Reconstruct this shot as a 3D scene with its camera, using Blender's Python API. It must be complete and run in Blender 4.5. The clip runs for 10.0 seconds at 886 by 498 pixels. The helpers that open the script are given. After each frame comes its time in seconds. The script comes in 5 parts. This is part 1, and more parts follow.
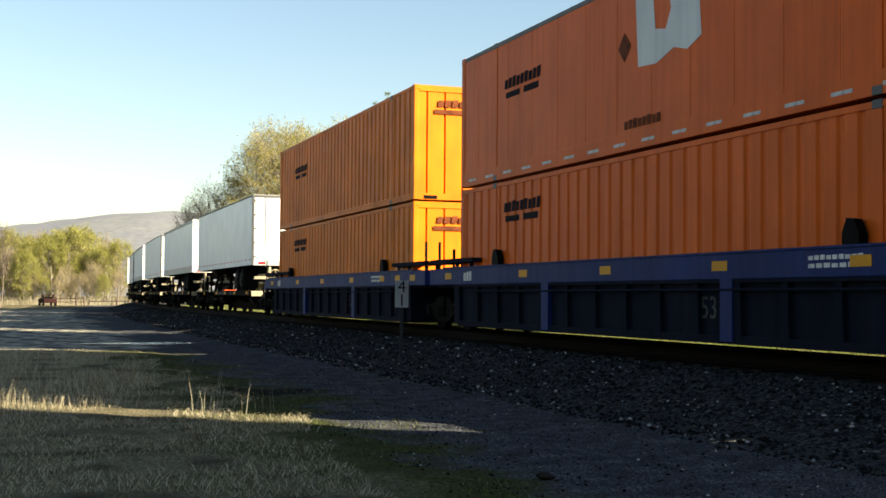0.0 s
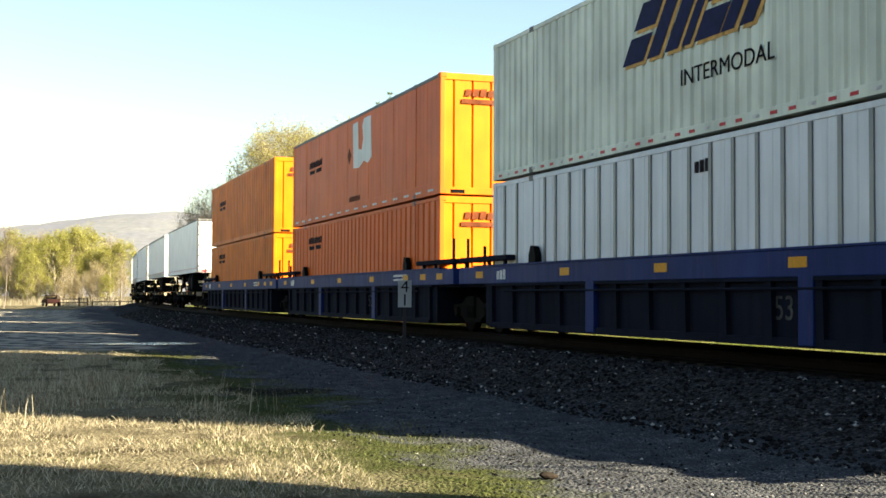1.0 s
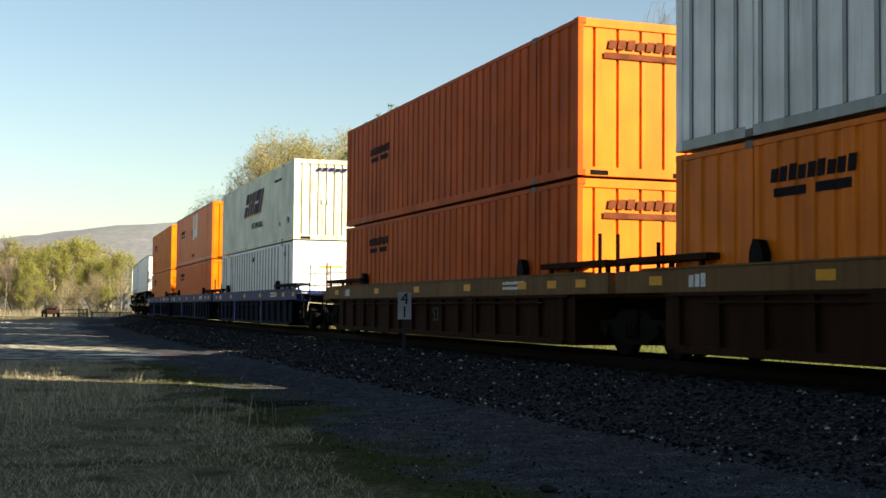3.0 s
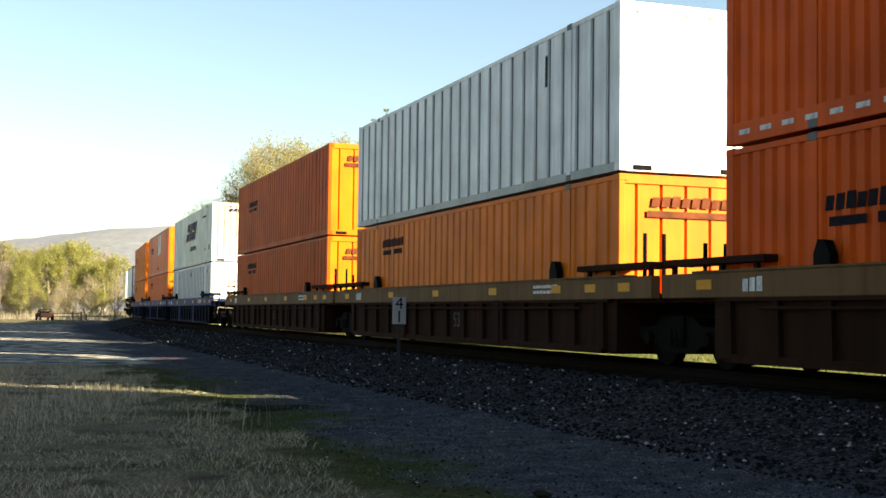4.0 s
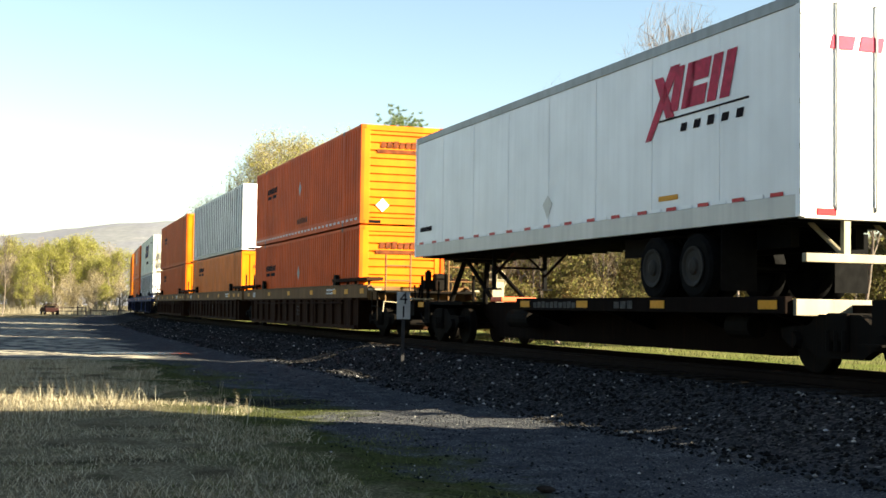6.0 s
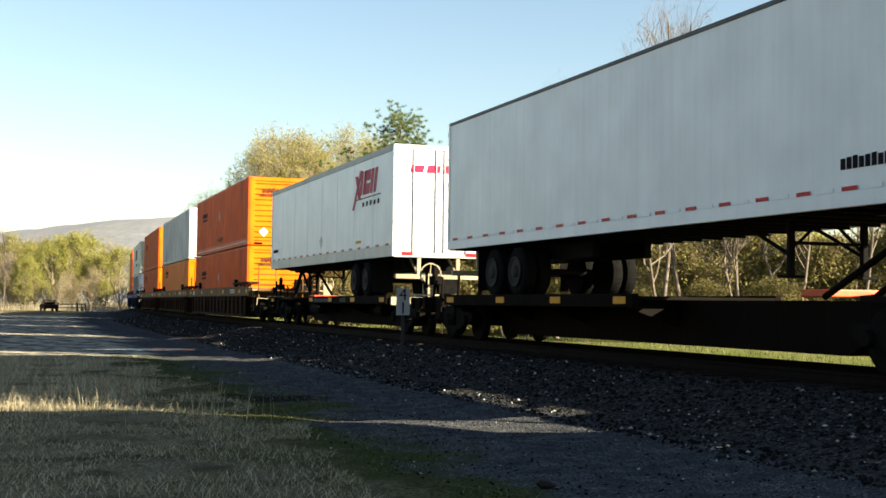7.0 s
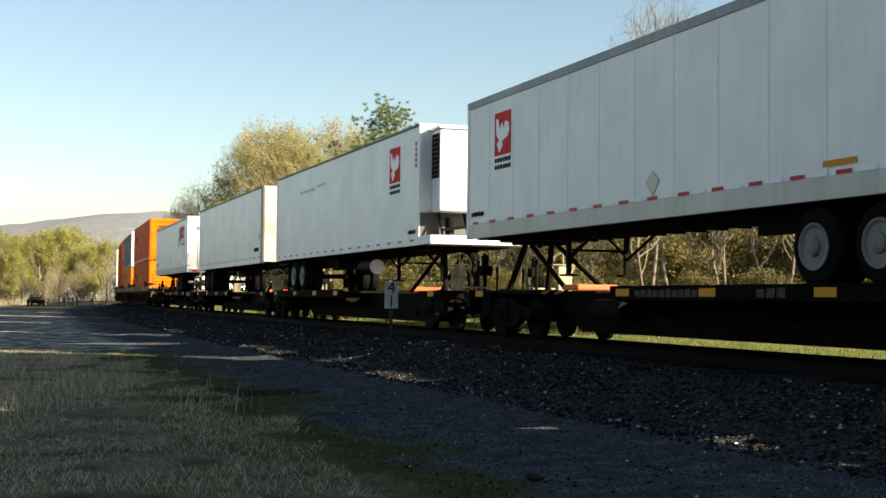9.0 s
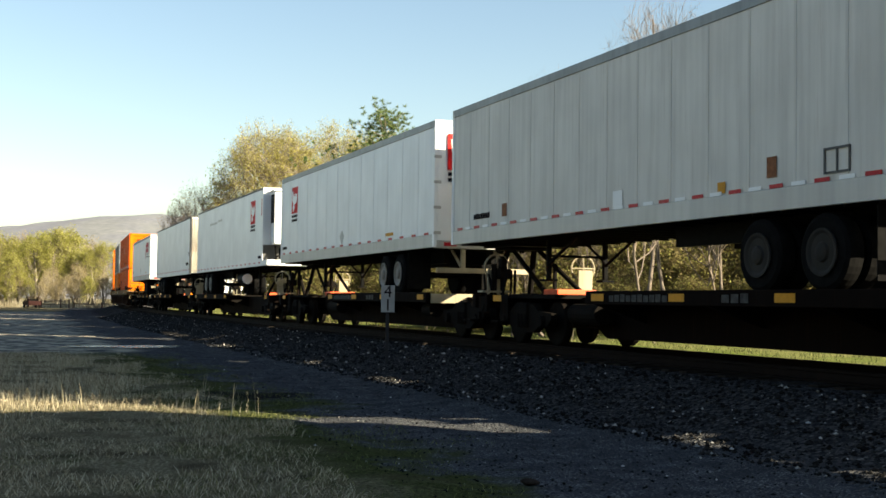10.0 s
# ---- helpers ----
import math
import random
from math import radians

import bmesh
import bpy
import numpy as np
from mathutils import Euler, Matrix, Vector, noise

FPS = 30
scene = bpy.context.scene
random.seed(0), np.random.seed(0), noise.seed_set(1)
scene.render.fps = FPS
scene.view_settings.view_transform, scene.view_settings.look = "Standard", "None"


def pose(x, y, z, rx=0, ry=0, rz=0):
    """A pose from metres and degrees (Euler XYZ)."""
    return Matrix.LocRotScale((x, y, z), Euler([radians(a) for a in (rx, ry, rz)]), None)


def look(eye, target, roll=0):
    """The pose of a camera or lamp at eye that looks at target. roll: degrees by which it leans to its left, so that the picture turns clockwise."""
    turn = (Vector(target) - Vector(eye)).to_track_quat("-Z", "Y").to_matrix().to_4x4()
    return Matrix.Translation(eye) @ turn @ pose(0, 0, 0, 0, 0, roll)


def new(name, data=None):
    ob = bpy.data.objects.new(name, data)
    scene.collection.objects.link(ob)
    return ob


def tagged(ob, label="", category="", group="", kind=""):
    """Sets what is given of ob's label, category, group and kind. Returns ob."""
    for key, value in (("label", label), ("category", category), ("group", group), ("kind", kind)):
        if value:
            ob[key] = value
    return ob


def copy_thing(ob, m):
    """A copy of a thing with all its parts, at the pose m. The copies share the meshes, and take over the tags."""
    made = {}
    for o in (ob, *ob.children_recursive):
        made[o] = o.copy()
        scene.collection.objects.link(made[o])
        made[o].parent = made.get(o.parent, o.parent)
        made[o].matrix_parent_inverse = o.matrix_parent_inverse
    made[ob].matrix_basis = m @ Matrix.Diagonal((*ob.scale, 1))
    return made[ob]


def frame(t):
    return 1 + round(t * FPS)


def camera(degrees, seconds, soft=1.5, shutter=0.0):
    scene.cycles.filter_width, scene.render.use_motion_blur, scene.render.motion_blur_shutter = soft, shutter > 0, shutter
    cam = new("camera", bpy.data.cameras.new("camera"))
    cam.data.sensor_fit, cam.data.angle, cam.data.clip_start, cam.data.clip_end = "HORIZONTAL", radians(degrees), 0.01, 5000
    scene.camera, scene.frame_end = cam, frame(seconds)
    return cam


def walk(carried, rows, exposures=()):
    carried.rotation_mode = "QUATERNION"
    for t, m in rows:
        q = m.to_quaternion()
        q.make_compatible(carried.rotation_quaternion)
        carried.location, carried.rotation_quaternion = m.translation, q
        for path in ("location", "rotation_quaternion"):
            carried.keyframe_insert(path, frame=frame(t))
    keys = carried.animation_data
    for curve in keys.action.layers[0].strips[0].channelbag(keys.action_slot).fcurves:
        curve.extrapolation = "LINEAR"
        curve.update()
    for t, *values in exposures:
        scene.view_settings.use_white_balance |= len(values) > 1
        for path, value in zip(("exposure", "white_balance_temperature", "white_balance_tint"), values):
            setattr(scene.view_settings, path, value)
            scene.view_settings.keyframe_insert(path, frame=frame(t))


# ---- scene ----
cam = camera(38.53, 10.0, soft=1.6)
EYE = (0.0, 0.0, 1.55)
# seconds, turn to the left, tilt up, lean
AIM = (
    (0.0, 0.000, 2.174, 0.427),
    (0.5, 0.064, 2.049, 0.139),
    (1.0, 0.130, 2.160, 0.304),
    (1.5, 0.158, 2.385, 0.388),
    (2.0, 0.294, 2.446, 0.575),
    (2.5, 0.216, 2.590, 0.459),
    (4.0, -0.093, 2.931, 0.747),
    (4.5, -0.146, 3.078, 0.624),
    (5.0, -0.224, 3.108, 0.769),
    (5.5, -0.260, 2.911, 0.876),
    (6.0, 0.102, 2.707, 0.836),
    (7.5, 0.004, 2.441, 0.672),
    (8.0, -0.080, 2.304, 0.444),
    (8.5, -0.276, 2.212, 0.365),
    (9.0, -0.467, 2.224, 0.553),
    (9.5, -0.571, 2.307, 0.801),
    (10.0, -0.610, 2.411, 0.832),)
EXPOSURES = tuple((t, 2.60 + d, 6750, 8) for t, d in ((0.0, -0.25), (0.5, 0.0), (1.0, 0.15), (1.5, 0.0), (2.0, -0.3), (2.5, -0.58), (3.0, -0.5), (4.0, -0.02), (4.5, 0.05), (5.0, 0.05), (6.0, 0.05), (7.5, -0.3), (9.0, -0.38), (10.0, -0.28)))
walk(cam, [(t, pose(*EYE, 90 + p, 0, y) @ pose(0, 0, 0, 0, 0, r)) for t, y, p, r in AIM], EXPOSURES)

# ---- light ----
SUN_TO = Vector((0.925, -0.380, 0)).normalized()
SUN_UP = radians(22)
world = bpy.data.worlds.new("sky")
scene.world = world
world.use_nodes = True
wn = world.node_tree.nodes
sky = wn.new("ShaderNodeTexSky")
sky.sky_type = "NISHITA"
sky.sun_disc = False
sky.sun_elevation = SUN_UP
sky.sun_rotation = math.atan2(SUN_TO.x, SUN_TO.y)
sky.air_density, sky.dust_density, sky.ozone_density = 1.1, 0.5, 1.2
wn["Background"].inputs[1].default_value = 0.04
world.node_tree.links.new(sky.outputs[0], wn["Background"].inputs[0])
sun = new("sun", bpy.data.lights.new("sun", "SUN"))
sun.data.energy, sun.data.angle, sun.data.color = 5.0, radians(0.55), (1.0, 0.88, 0.66)
sun.matrix_basis = look((SUN_TO * math.cos(SUN_UP) + Vector((0, 0, math.sin(SUN_UP)))) * 80, (0, 0, 0))

# ---- track line: u metres along it, q metres from its middle towards the camera ----
U0, HEAD, K1, U1, K2, U2, K3 = -41.0, 0.3645, 0.000379, 60.0, 0.0008, 146.0, 0.004
RAIL = 0.75


def _arc(p, h, k, s):
    d, n = Vector((-math.sin(h), math.cos(h))), Vector((math.cos(h), math.sin(h)))
    return p + d * (math.sin(k * s) / k) + n * ((1 - math.cos(k * s)) / k), h - k * s


P0 = Vector((24.856, -34.400))
P1, H1 = _arc(P0, HEAD, K1, U1 - U0)


P2, H2 = _arc(P1, H1, K2, U2 - U1)


def track(u):
    if u <= U1:
        return _arc(P0, HEAD, K1, u - U0)
    return _arc(P1, H1, K2, u - U1) if u <= U2 else _arc(P2, H2, K3, u - U2)


def plan(u, q):
    p, h = track(u) if u <= U2 or abs(q) < 4 else _arc(P1, H1, K2, u - U1)
    return p.x - q * math.cos(h), p.y - q * math.sin(h)


def rail_pose(u, z=RAIL):
    p, h = track(u)
    return pose(p.x, p.y, z, 0, 0, math.degrees(h))


# ---- materials ----
def material(name):
    m = bpy.data.materials.new(name)
    m.use_nodes = True
    n = m.node_tree.nodes
    return m, n, m.node_tree.links, n["Principled BSDF"]


def ramp(n, stops):
    r = n.new("ShaderNodeValToRGB")
    e = r.color_ramp.elements
    while len(e) < len(stops):
        e.new(0.5)
    for el, (p, c) in zip(e, stops):
        el.position, el.color = p, (*c, 1) if len(c) == 3 else c
    return r


def scaled(c, f):
    return tuple(min(1, v * f) for v in c[:3])


def paint(name, color, rough=0.45, dirt=0.35, rust=0.0, metal=0.0, fade=0.25, gloss=0.35):
    """Weathered paint: broad fading, streaks that run down, fine grime, rust spots."""
    m, n, l, b = material(name)
    tc = n.new("ShaderNodeTexCoord")
    broad = n.new("ShaderNodeTexNoise")
    broad.inputs["Scale"].default_value, broad.inputs["Detail"].default_value = 0.9, 4
    l.new(tc.outputs["Object"], broad.inputs["Vector"])
    mp = n.new("ShaderNodeMapping")
    mp.inputs["Scale"].default_value = (4, 7, 0.35)
    l.new(tc.outputs["Object"], mp.inputs["Vector"])
    streak = n.new("ShaderNodeTexNoise")
    streak.inputs["Scale"].default_value, streak.inputs["Detail"].default_value = 1.0, 6
    l.new(mp.outputs[0], streak.inputs["Vector"])
    r1 = ramp(n, ((0.3, scaled(color, 1 - fade)), (0.72, scaled(color, 1 + fade * 0.5))))
    l.new(broad.outputs[0], r1.inputs[0])
    r2 = ramp(n, ((0.42, (0, 0, 0)), (0.75, (dirt, dirt, dirt))))
    l.new(streak.outputs[0], r2.inputs[0])
    mix = n.new("ShaderNodeMixRGB")
    mix.inputs[2].default_value = (*[v * 0.35 + 0.003 for v in color[:3]], 1)
    l.new(r2.outputs[0], mix.inputs[0])
    l.new(r1.outputs[0], mix.inputs[1])
    out = mix
    if rust:
        sp = n.new("ShaderNodeTexNoise")
        sp.inputs["Scale"].default_value, sp.inputs["Detail"].default_value = 3.2, 8
        l.new(mp.outputs[0], sp.inputs["Vector"])
        r3 = ramp(n, ((0.62 - 0.1 * rust, (0, 0, 0)), (0.72, (rust, rust, rust))))
        l.new(sp.outputs[0], r3.inputs[0])
        out = n.new("ShaderNodeMixRGB")
        out.inputs[2].default_value = (0.14, 0.05, 0.02, 1) if max(color[:3]) > 0.05 else (0.03, 0.013, 0.007, 1)
        l.new(r3.outputs[0], out.inputs[0])
        l.new(mix.outputs[0], out.inputs[1])
    l.new(out.outputs[0], b.inputs["Base Color"])
    fine = n.new("ShaderNodeTexNoise")
    fine.inputs["Scale"].default_value, fine.inputs["Detail"].default_value = 26, 3
    l.new(tc.outputs["Object"], fine.inputs["Vector"])
    rr = ramp(n, ((0.3, (rough * 0.93,) * 3), (0.7, (min(1, rough * 1.1),) * 3)))
    l.new(streak.outputs[0], rr.inputs[0])
    l.new(rr.outputs[0], b.inputs["Roughness"])
    bump = n.new("ShaderNodeBump")
    bump.inputs["Strength"].default_value, bump.inputs["Distance"].default_value = 0.15, 0.01
    l.new(fine.outputs[0], bump.inputs["Height"])
    l.new(bump.outputs[0], b.inputs["Normal"])
    b.inputs["Metallic"].default_value = metal
    b.inputs["Specular IOR Level"].default_value = 0.02 if max(color[:3]) < 0.05 else gloss
    return m


def plain(name, color, rough=0.7, scale=8.0, vary=0.3, metal=0.0):
    m, n, l, b = material(name)
    tc = n.new("ShaderNodeTexCoord")
    t = n.new("ShaderNodeTexNoise")
    t.inputs["Scale"].default_value, t.inputs["Detail"].default_value = scale, 5
    l.new(tc.outputs["Object"], t.inputs["Vector"])
    r = ramp(n, ((0.3, scaled(color, 1 - vary)), (0.7, scaled(color, 1 + vary))))
    l.new(t.outputs[0], r.inputs[0])
    l.new(r.outputs[0], b.inputs["Base Color"])
    b.inputs["Roughness"].default_value, b.inputs["Metallic"].default_value = rough, metal
    b.inputs["Specular IOR Level"].default_value = 0.02 if max(color) < 0.04 else 0.1
    return m


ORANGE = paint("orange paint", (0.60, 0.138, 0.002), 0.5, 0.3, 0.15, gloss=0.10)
# side colours take the shade in; sunlit ends of these containers use ORANGE
ORANGE_SIDE = paint("faded orange paint, shaded side", (0.60, 0.098, 0.003), 0.5, 0.25, 0.2, fade=0.15, gloss=0.13)
ORANGE_SIDE_DARK = paint("orange paint, darkened shaded side", (0.42, 0.066, 0.002), 0.55, 0.4, 0.25, gloss=0.07)
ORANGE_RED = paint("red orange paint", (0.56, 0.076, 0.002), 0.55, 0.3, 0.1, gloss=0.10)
PALE = paint("pale grey green paint", (0.58, 0.62, 0.52), 0.5, 0.25, 0.2)
WHITE = paint("white paint", (0.74, 0.76, 0.77), 0.4, 0.10, 0.0, fade=0.1)
WHITE_OLD = paint("worn white paint", (0.66, 0.68, 0.67), 0.5, 0.3, 0.25)
END_RUST = paint("rust-streaked white end", (0.50, 0.47, 0.38), 0.6, 0.5, 0.9)
PANEL = paint("cool white panel", (0.56, 0.585, 0.61), 0.45, 0.2, 0.1, fade=0.12)
WALL_OLD = paint("stained old trailer wall", (0.58, 0.57, 0.53), 0.5, 0.25, 0.15, fade=0.12)
GREY_POST = paint("grey aluminium post", (0.19, 0.20, 0.20), 0.45, 0.3, 0.1, metal=0.4)
ALU = paint("dull aluminium rail", (0.40, 0.40, 0.39), 0.45, 0.2, metal=0.25, fade=0.15)
DARK_RAIL = paint("dark grey rail", (0.06, 0.06, 0.06), 0.55, 0.3)
# lower side colours are near black: the train's shade is put into them
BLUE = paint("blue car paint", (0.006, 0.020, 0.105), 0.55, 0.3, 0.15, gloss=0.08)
BLUE_DARK = paint("sooty blue car side, shade in colour", (0.009, 0.011, 0.020), 0.75, 0.55, 0.3)
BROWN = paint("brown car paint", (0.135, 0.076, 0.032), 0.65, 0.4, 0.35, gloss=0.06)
BROWN_DARK = paint("sooty brown car side, shade in colour", (0.028, 0.013, 0.007), 0.75, 0.5, 0.4)
# undergear colours near black: the shade beneath the cars is put into them
SPINE = paint("brown spine car paint, shade in colour", (0.007, 0.0045, 0.0035), 0.8, 0.4, 0.3)
STEEL = paint("grimy steel, shade in colour", (0.008, 0.007, 0.006), 0.8, 0.4, 0.4)
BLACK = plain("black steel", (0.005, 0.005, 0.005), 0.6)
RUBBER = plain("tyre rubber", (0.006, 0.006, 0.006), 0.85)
# white rims greyed: the weak light under the trailers is put into the colour
RIM = paint("white wheel rim greyed by shade", (0.14, 0.137, 0.128), 0.55, 0.4, 0.3)
RIM_DARK = paint("dark wheel rim", (0.035, 0.033, 0.03), 0.6, 0.3, 0.3)
YELLOW = plain("yellow reflector", (0.52, 0.23, 0.008), 0.45, 20, 0.12)
RED = plain("red reflector", (0.40, 0.014, 0.022), 0.35, 20, 0.15)
LETTER_DARK = plain("dark lettering", (0.014, 0.011, 0.014), 0.7)
LETTER_WHITE = plain("worn white lettering", (0.5, 0.5, 0.48), 0.6, 12, 0.35)
FAINT = plain("faint grey lettering", (0.05, 0.048, 0.046), 0.7, 9, 0.5)
LETTER_FADED = plain("faded brown lettering", (0.10, 0.026, 0.008), 0.75, 6, 0.4)
LETTER_BLUE = plain("dark blue lettering", (0.007, 0.011, 0.05), 0.7)
LETTER_GOLD = plain("gold shadow lettering", (0.45, 0.25, 0.06), 0.5)
LETTER_RED = plain("dark red lettering", (0.38, 0.015, 0.05), 0.5)
SIGN_RED = plain("red emblem", (0.55, 0.014, 0.014), 0.6)
HITCH = paint("orange hitch paint", (0.70, 0.09, 0.02), 0.5, 0.3, 0.3)
CREAM = paint("cream galvanised steel", (0.28, 0.24, 0.16), 0.6, 0.4, 0.3)


# ---- mesh helpers ----
def part(name, bm, mat, parent=None, label="", smooth=False):
    """Links a bmesh as one mesh object under a thing or a part."""
    me = bpy.data.meshes.new(name)
    bmesh.ops.recalc_face_normals(bm, faces=bm.faces)
    bm.to_mesh(me)
    bm.free()
    me.materials.append(mat)
    if smooth:
        for f in me.polygons:
            f.use_smooth = True
    ob = new(name, me)
    ob.parent = parent
    if label:
        ob["label"] = label
    return ob


def again(ob, parent, m):
    """Another object on the same mesh."""
    o = new(ob.name.split(".")[0], ob.data)
    o.parent = parent
    o.matrix_basis = m
    return o


def B():
    return bmesh.new()


def box(bm, x0, x1, y0, y1, z0, z1, bevel=0.0):
    v = [bm.verts.new((x, y, z)) for x in (x0, x1) for y in (y0, y1) for z in (z0, z1)]
    fs = [bm.faces.new([v[i] for i in f]) for f in
          ((0, 1, 3, 2), (4, 6, 7, 5), (0, 4, 5, 1), (2, 3, 7, 6), (0, 2, 6, 4), (1, 5, 7, 3))]
    if bevel:
        es = list({e for f in fs for e in f.edges})
        bmesh.ops.bevel(bm, geom=es, offset=bevel, segments=2, affect="EDGES", profile=0.5)
    return bm


def rod(bm, a, b, r, r2=None, seg=10):
    a, b = Vector(a), Vector(b)
    d = b - a
    m = Matrix.Translation((a + b) / 2) @ d.to_track_quat("Z", "Y").to_matrix().to_4x4()
    bmesh.ops.create_cone(bm, cap_ends=True, segments=seg, radius1=r, radius2=r if r2 is None else r2, depth=d.length, matrix=m)
    return bm


def sweep(bm, pts, r, seg=6, closed=False):
    """One bent pipe through the points."""
    pts = [Vector(p) for p in pts]
    n, rings = len(pts), []
    for i, p in enumerate(pts):
        d = (pts[(i + 1) % n] - pts[i - 1]) if closed else (pts[min(i + 1, n - 1)] - pts[max(i - 1, 0)])
        d.normalize()
        e1 = d.cross(Vector((1, 0.05, 0.02)) if abs(d.x) < 0.9 else Vector((0, 1, 0.02))).normalized()
        e2 = d.cross(e1)
        rings.append([bm.verts.new(p + e1 * (r * math.cos(6.2832 * k / seg)) + e2 * (r * math.sin(6.2832 * k / seg))) for k in range(seg)])
    for i in range(n if closed else n - 1):
        a, b = rings[i], rings[(i + 1) % n]
        for k in range(seg):
            bm.faces.new((a[k], a[(k + 1) % seg], b[(k + 1) % seg], b[k]))
    if not closed:
        bm.faces.new(rings[0][::-1])
        bm.faces.new(rings[-1])
    return bm


def prism(bm, pts, axis, a0, a1):
    """A closed outline pulled along x or y. pts: (y, z) for axis x, (x, z) for axis y."""
    def at(p, a):
        return (a, p[0], p[1]) if axis == "x" else (p[0], a, p[1])
    r0 = [bm.verts.new(at(p, a0)) for p in pts]
    r1 = [bm.verts.new(at(p, a1)) for p in pts]
    bm.faces.new(r0)
    bm.faces.new(r1[::-1])
    for i in range(len(pts)):
        j = (i + 1) % len(pts)
        bm.faces.new((r0[j], r0[i], r1[i], r1[j]))
    return bm


def lathe_x(bm, prof, x, y, z, seg=24):
    """A turned shape about an axis along x; prof: (x offset, radius)."""
    rings = []
    for dx, r in prof:
        rings.append([bm.verts.new((x + dx, y + r * math.cos(2 * math.pi * i / seg), z + r * math.sin(2 * math.pi * i / seg))) for i in range(seg)])
    for a, b in zip(rings, rings[1:]):
        for i in range(seg):
            j = (i + 1) % seg
            bm.faces.new((a[i], a[j], b[j], b[i]))
    bm.faces.new(rings[0][::-1])
    bm.faces.new(rings[-1])
    return bm


def wave(lo, hi, pitch, deep, share=0.5, slope=0.12):
    """Stations of a folded sheet between lo and hi: (place, depth)."""
    n = max(1, round((hi - lo) / pitch))
    p = (hi - lo) / n
    out = [(lo, 0.0)]
    for i in range(n):
        s = lo + i * p
        a = s + p * (1 - share) * 0.5
        b = s + p * (1 - (1 - share) * 0.5)
        out += [(a, 0.0), (a + p * slope, deep), (b - p * slope, deep), (b, 0.0)]
    return out + [(hi, 0.0)]


def folded(bm, face, side, lo, hi, z0, z1, pitch, deep, share=0.5, slope=0.12, axis="x"):
    """A folded steel sheet; its outer faces lie at `face`, folds go `deep` inward (side: +1 or -1 is outward). With axis z the folds lie level."""
    st = wave(lo, hi, pitch, deep, share, slope)
    rows = []
    for s, d in st:
        f = face - side * d
        if axis == "x":
            rows.append((bm.verts.new((f, s, z0)), bm.verts.new((f, s, z1))))
        elif axis == "y":
            rows.append((bm.verts.new((s, f, z0)), bm.verts.new((s, f, z1))))
        else:
            rows.append((bm.verts.new((z0, f, s)), bm.verts.new((z1, f, s))))
    for a, b in zip(rows, rows[1:]):
        bm.faces.new((a[0], b[0], b[1], a[1]))
    return bm


def wording(name, text, size, mat, parent, m, squeeze=1.0):
    c = bpy.data.curves.new(name, "FONT")
    c.body, c.size, c.align_x, c.align_y, c.extrude = text, size, "CENTER", "CENTER", 0.003
    t = bpy.data.objects.new(name, c)
    scene.collection.objects.link(t)
    bpy.context.view_layer.update()
    me = bpy.data.meshes.new_from_object(t.evaluated_get(bpy.context.evaluated_depsgraph_get()))
    bpy.data.objects.remove(t)
    me.materials.clear()
    me.materials.append(mat)
    ob = new(name, me)
    ob.parent = parent
    ob.matrix_basis = m @ Matrix.Diagonal((squeeze, 1, 1, 1))
    return ob


# faces on the camera's side look along -x: text reads from far (+y) to near (-y)
def on_side(x, y, z):
    return pose(x, y, z, 90, 0, -90)


def on_rear(x, y, z):
    return pose(x, y, z, 90, 0, 0)


def empty(name, label, category, group=""):
    e = new(name)
    e.empty_display_size = 0.2
    return tagged(e, label, category, group)

# ================= the train =================
CL, CW, CH = 16.15, 2.60, 2.90
MOVERS = []          # (thing, its middle along the track at the start, pose in the car's space)
SPEED, GAIN = 17.834, 0.0235


def rides(thing, u, local=Matrix.Identity(4)):
    MOVERS.append((thing, u, local))
    return thing


def bars(name, parent, mat, x, y0, y1, z, h, cells, side="x", skew=0.0, gap=0.22):
    """Lettering too worn to read: a row of small plates from y0 to y1 (towards the reader's right)."""
    bm = B()
    w = (y1 - y0) / cells
    for i in range(cells):
        a, b = y0 + i * w + w * gap / 2, y0 + (i + 1) * w - w * gap / 2
        hh = h * (0.86 + 0.14 * ((i * 7) % 3) / 2)
        if side == "x":
            v = [(x, a, z), (x, b, z), (x, b + skew, z + hh), (x, a + skew, z + hh)]
            off = (-0.004, 0, 0)
        else:
            v = [(a, x, z), (b, x, z), (b + skew, x, z + hh), (a + skew, x, z + hh)]
            off = (0, -0.004, 0)
        lo = [bm.verts.new(p) for p in v]
        hi = [bm.verts.new((p[0] + off[0], p[1] + off[1], p[2] + off[2])) for p in v]
        bm.faces.new(hi)
        for k in range(4):
            bm.faces.new((lo[k], lo[(k + 1) % 4], hi[(k + 1) % 4], hi[k]))
    ob = part(name, bm, mat, parent)
    ob["kind"] = "stuff"
    return ob


def plate(name, parent, mat, pts, x, side="x", thick=0.004, label=""):
    """A flat shape lying on a side (points y, z) or on a rear face (points x, z)."""
    bm = B()
    lo = [bm.verts.new((x, p[0], p[1]) if side == "x" else (p[0], x, p[1])) for p in pts]
    hi = [bm.verts.new((x - thick, p[0], p[1]) if side == "x" else (p[0], x - thick, p[1])) for p in pts]
    bm.faces.new(hi)
    for k in range(len(pts)):
        j = (k + 1) % len(pts)
        bm.faces.new((lo[k], lo[j], hi[j], hi[k]))
    return part(name, bm, mat, parent, label)


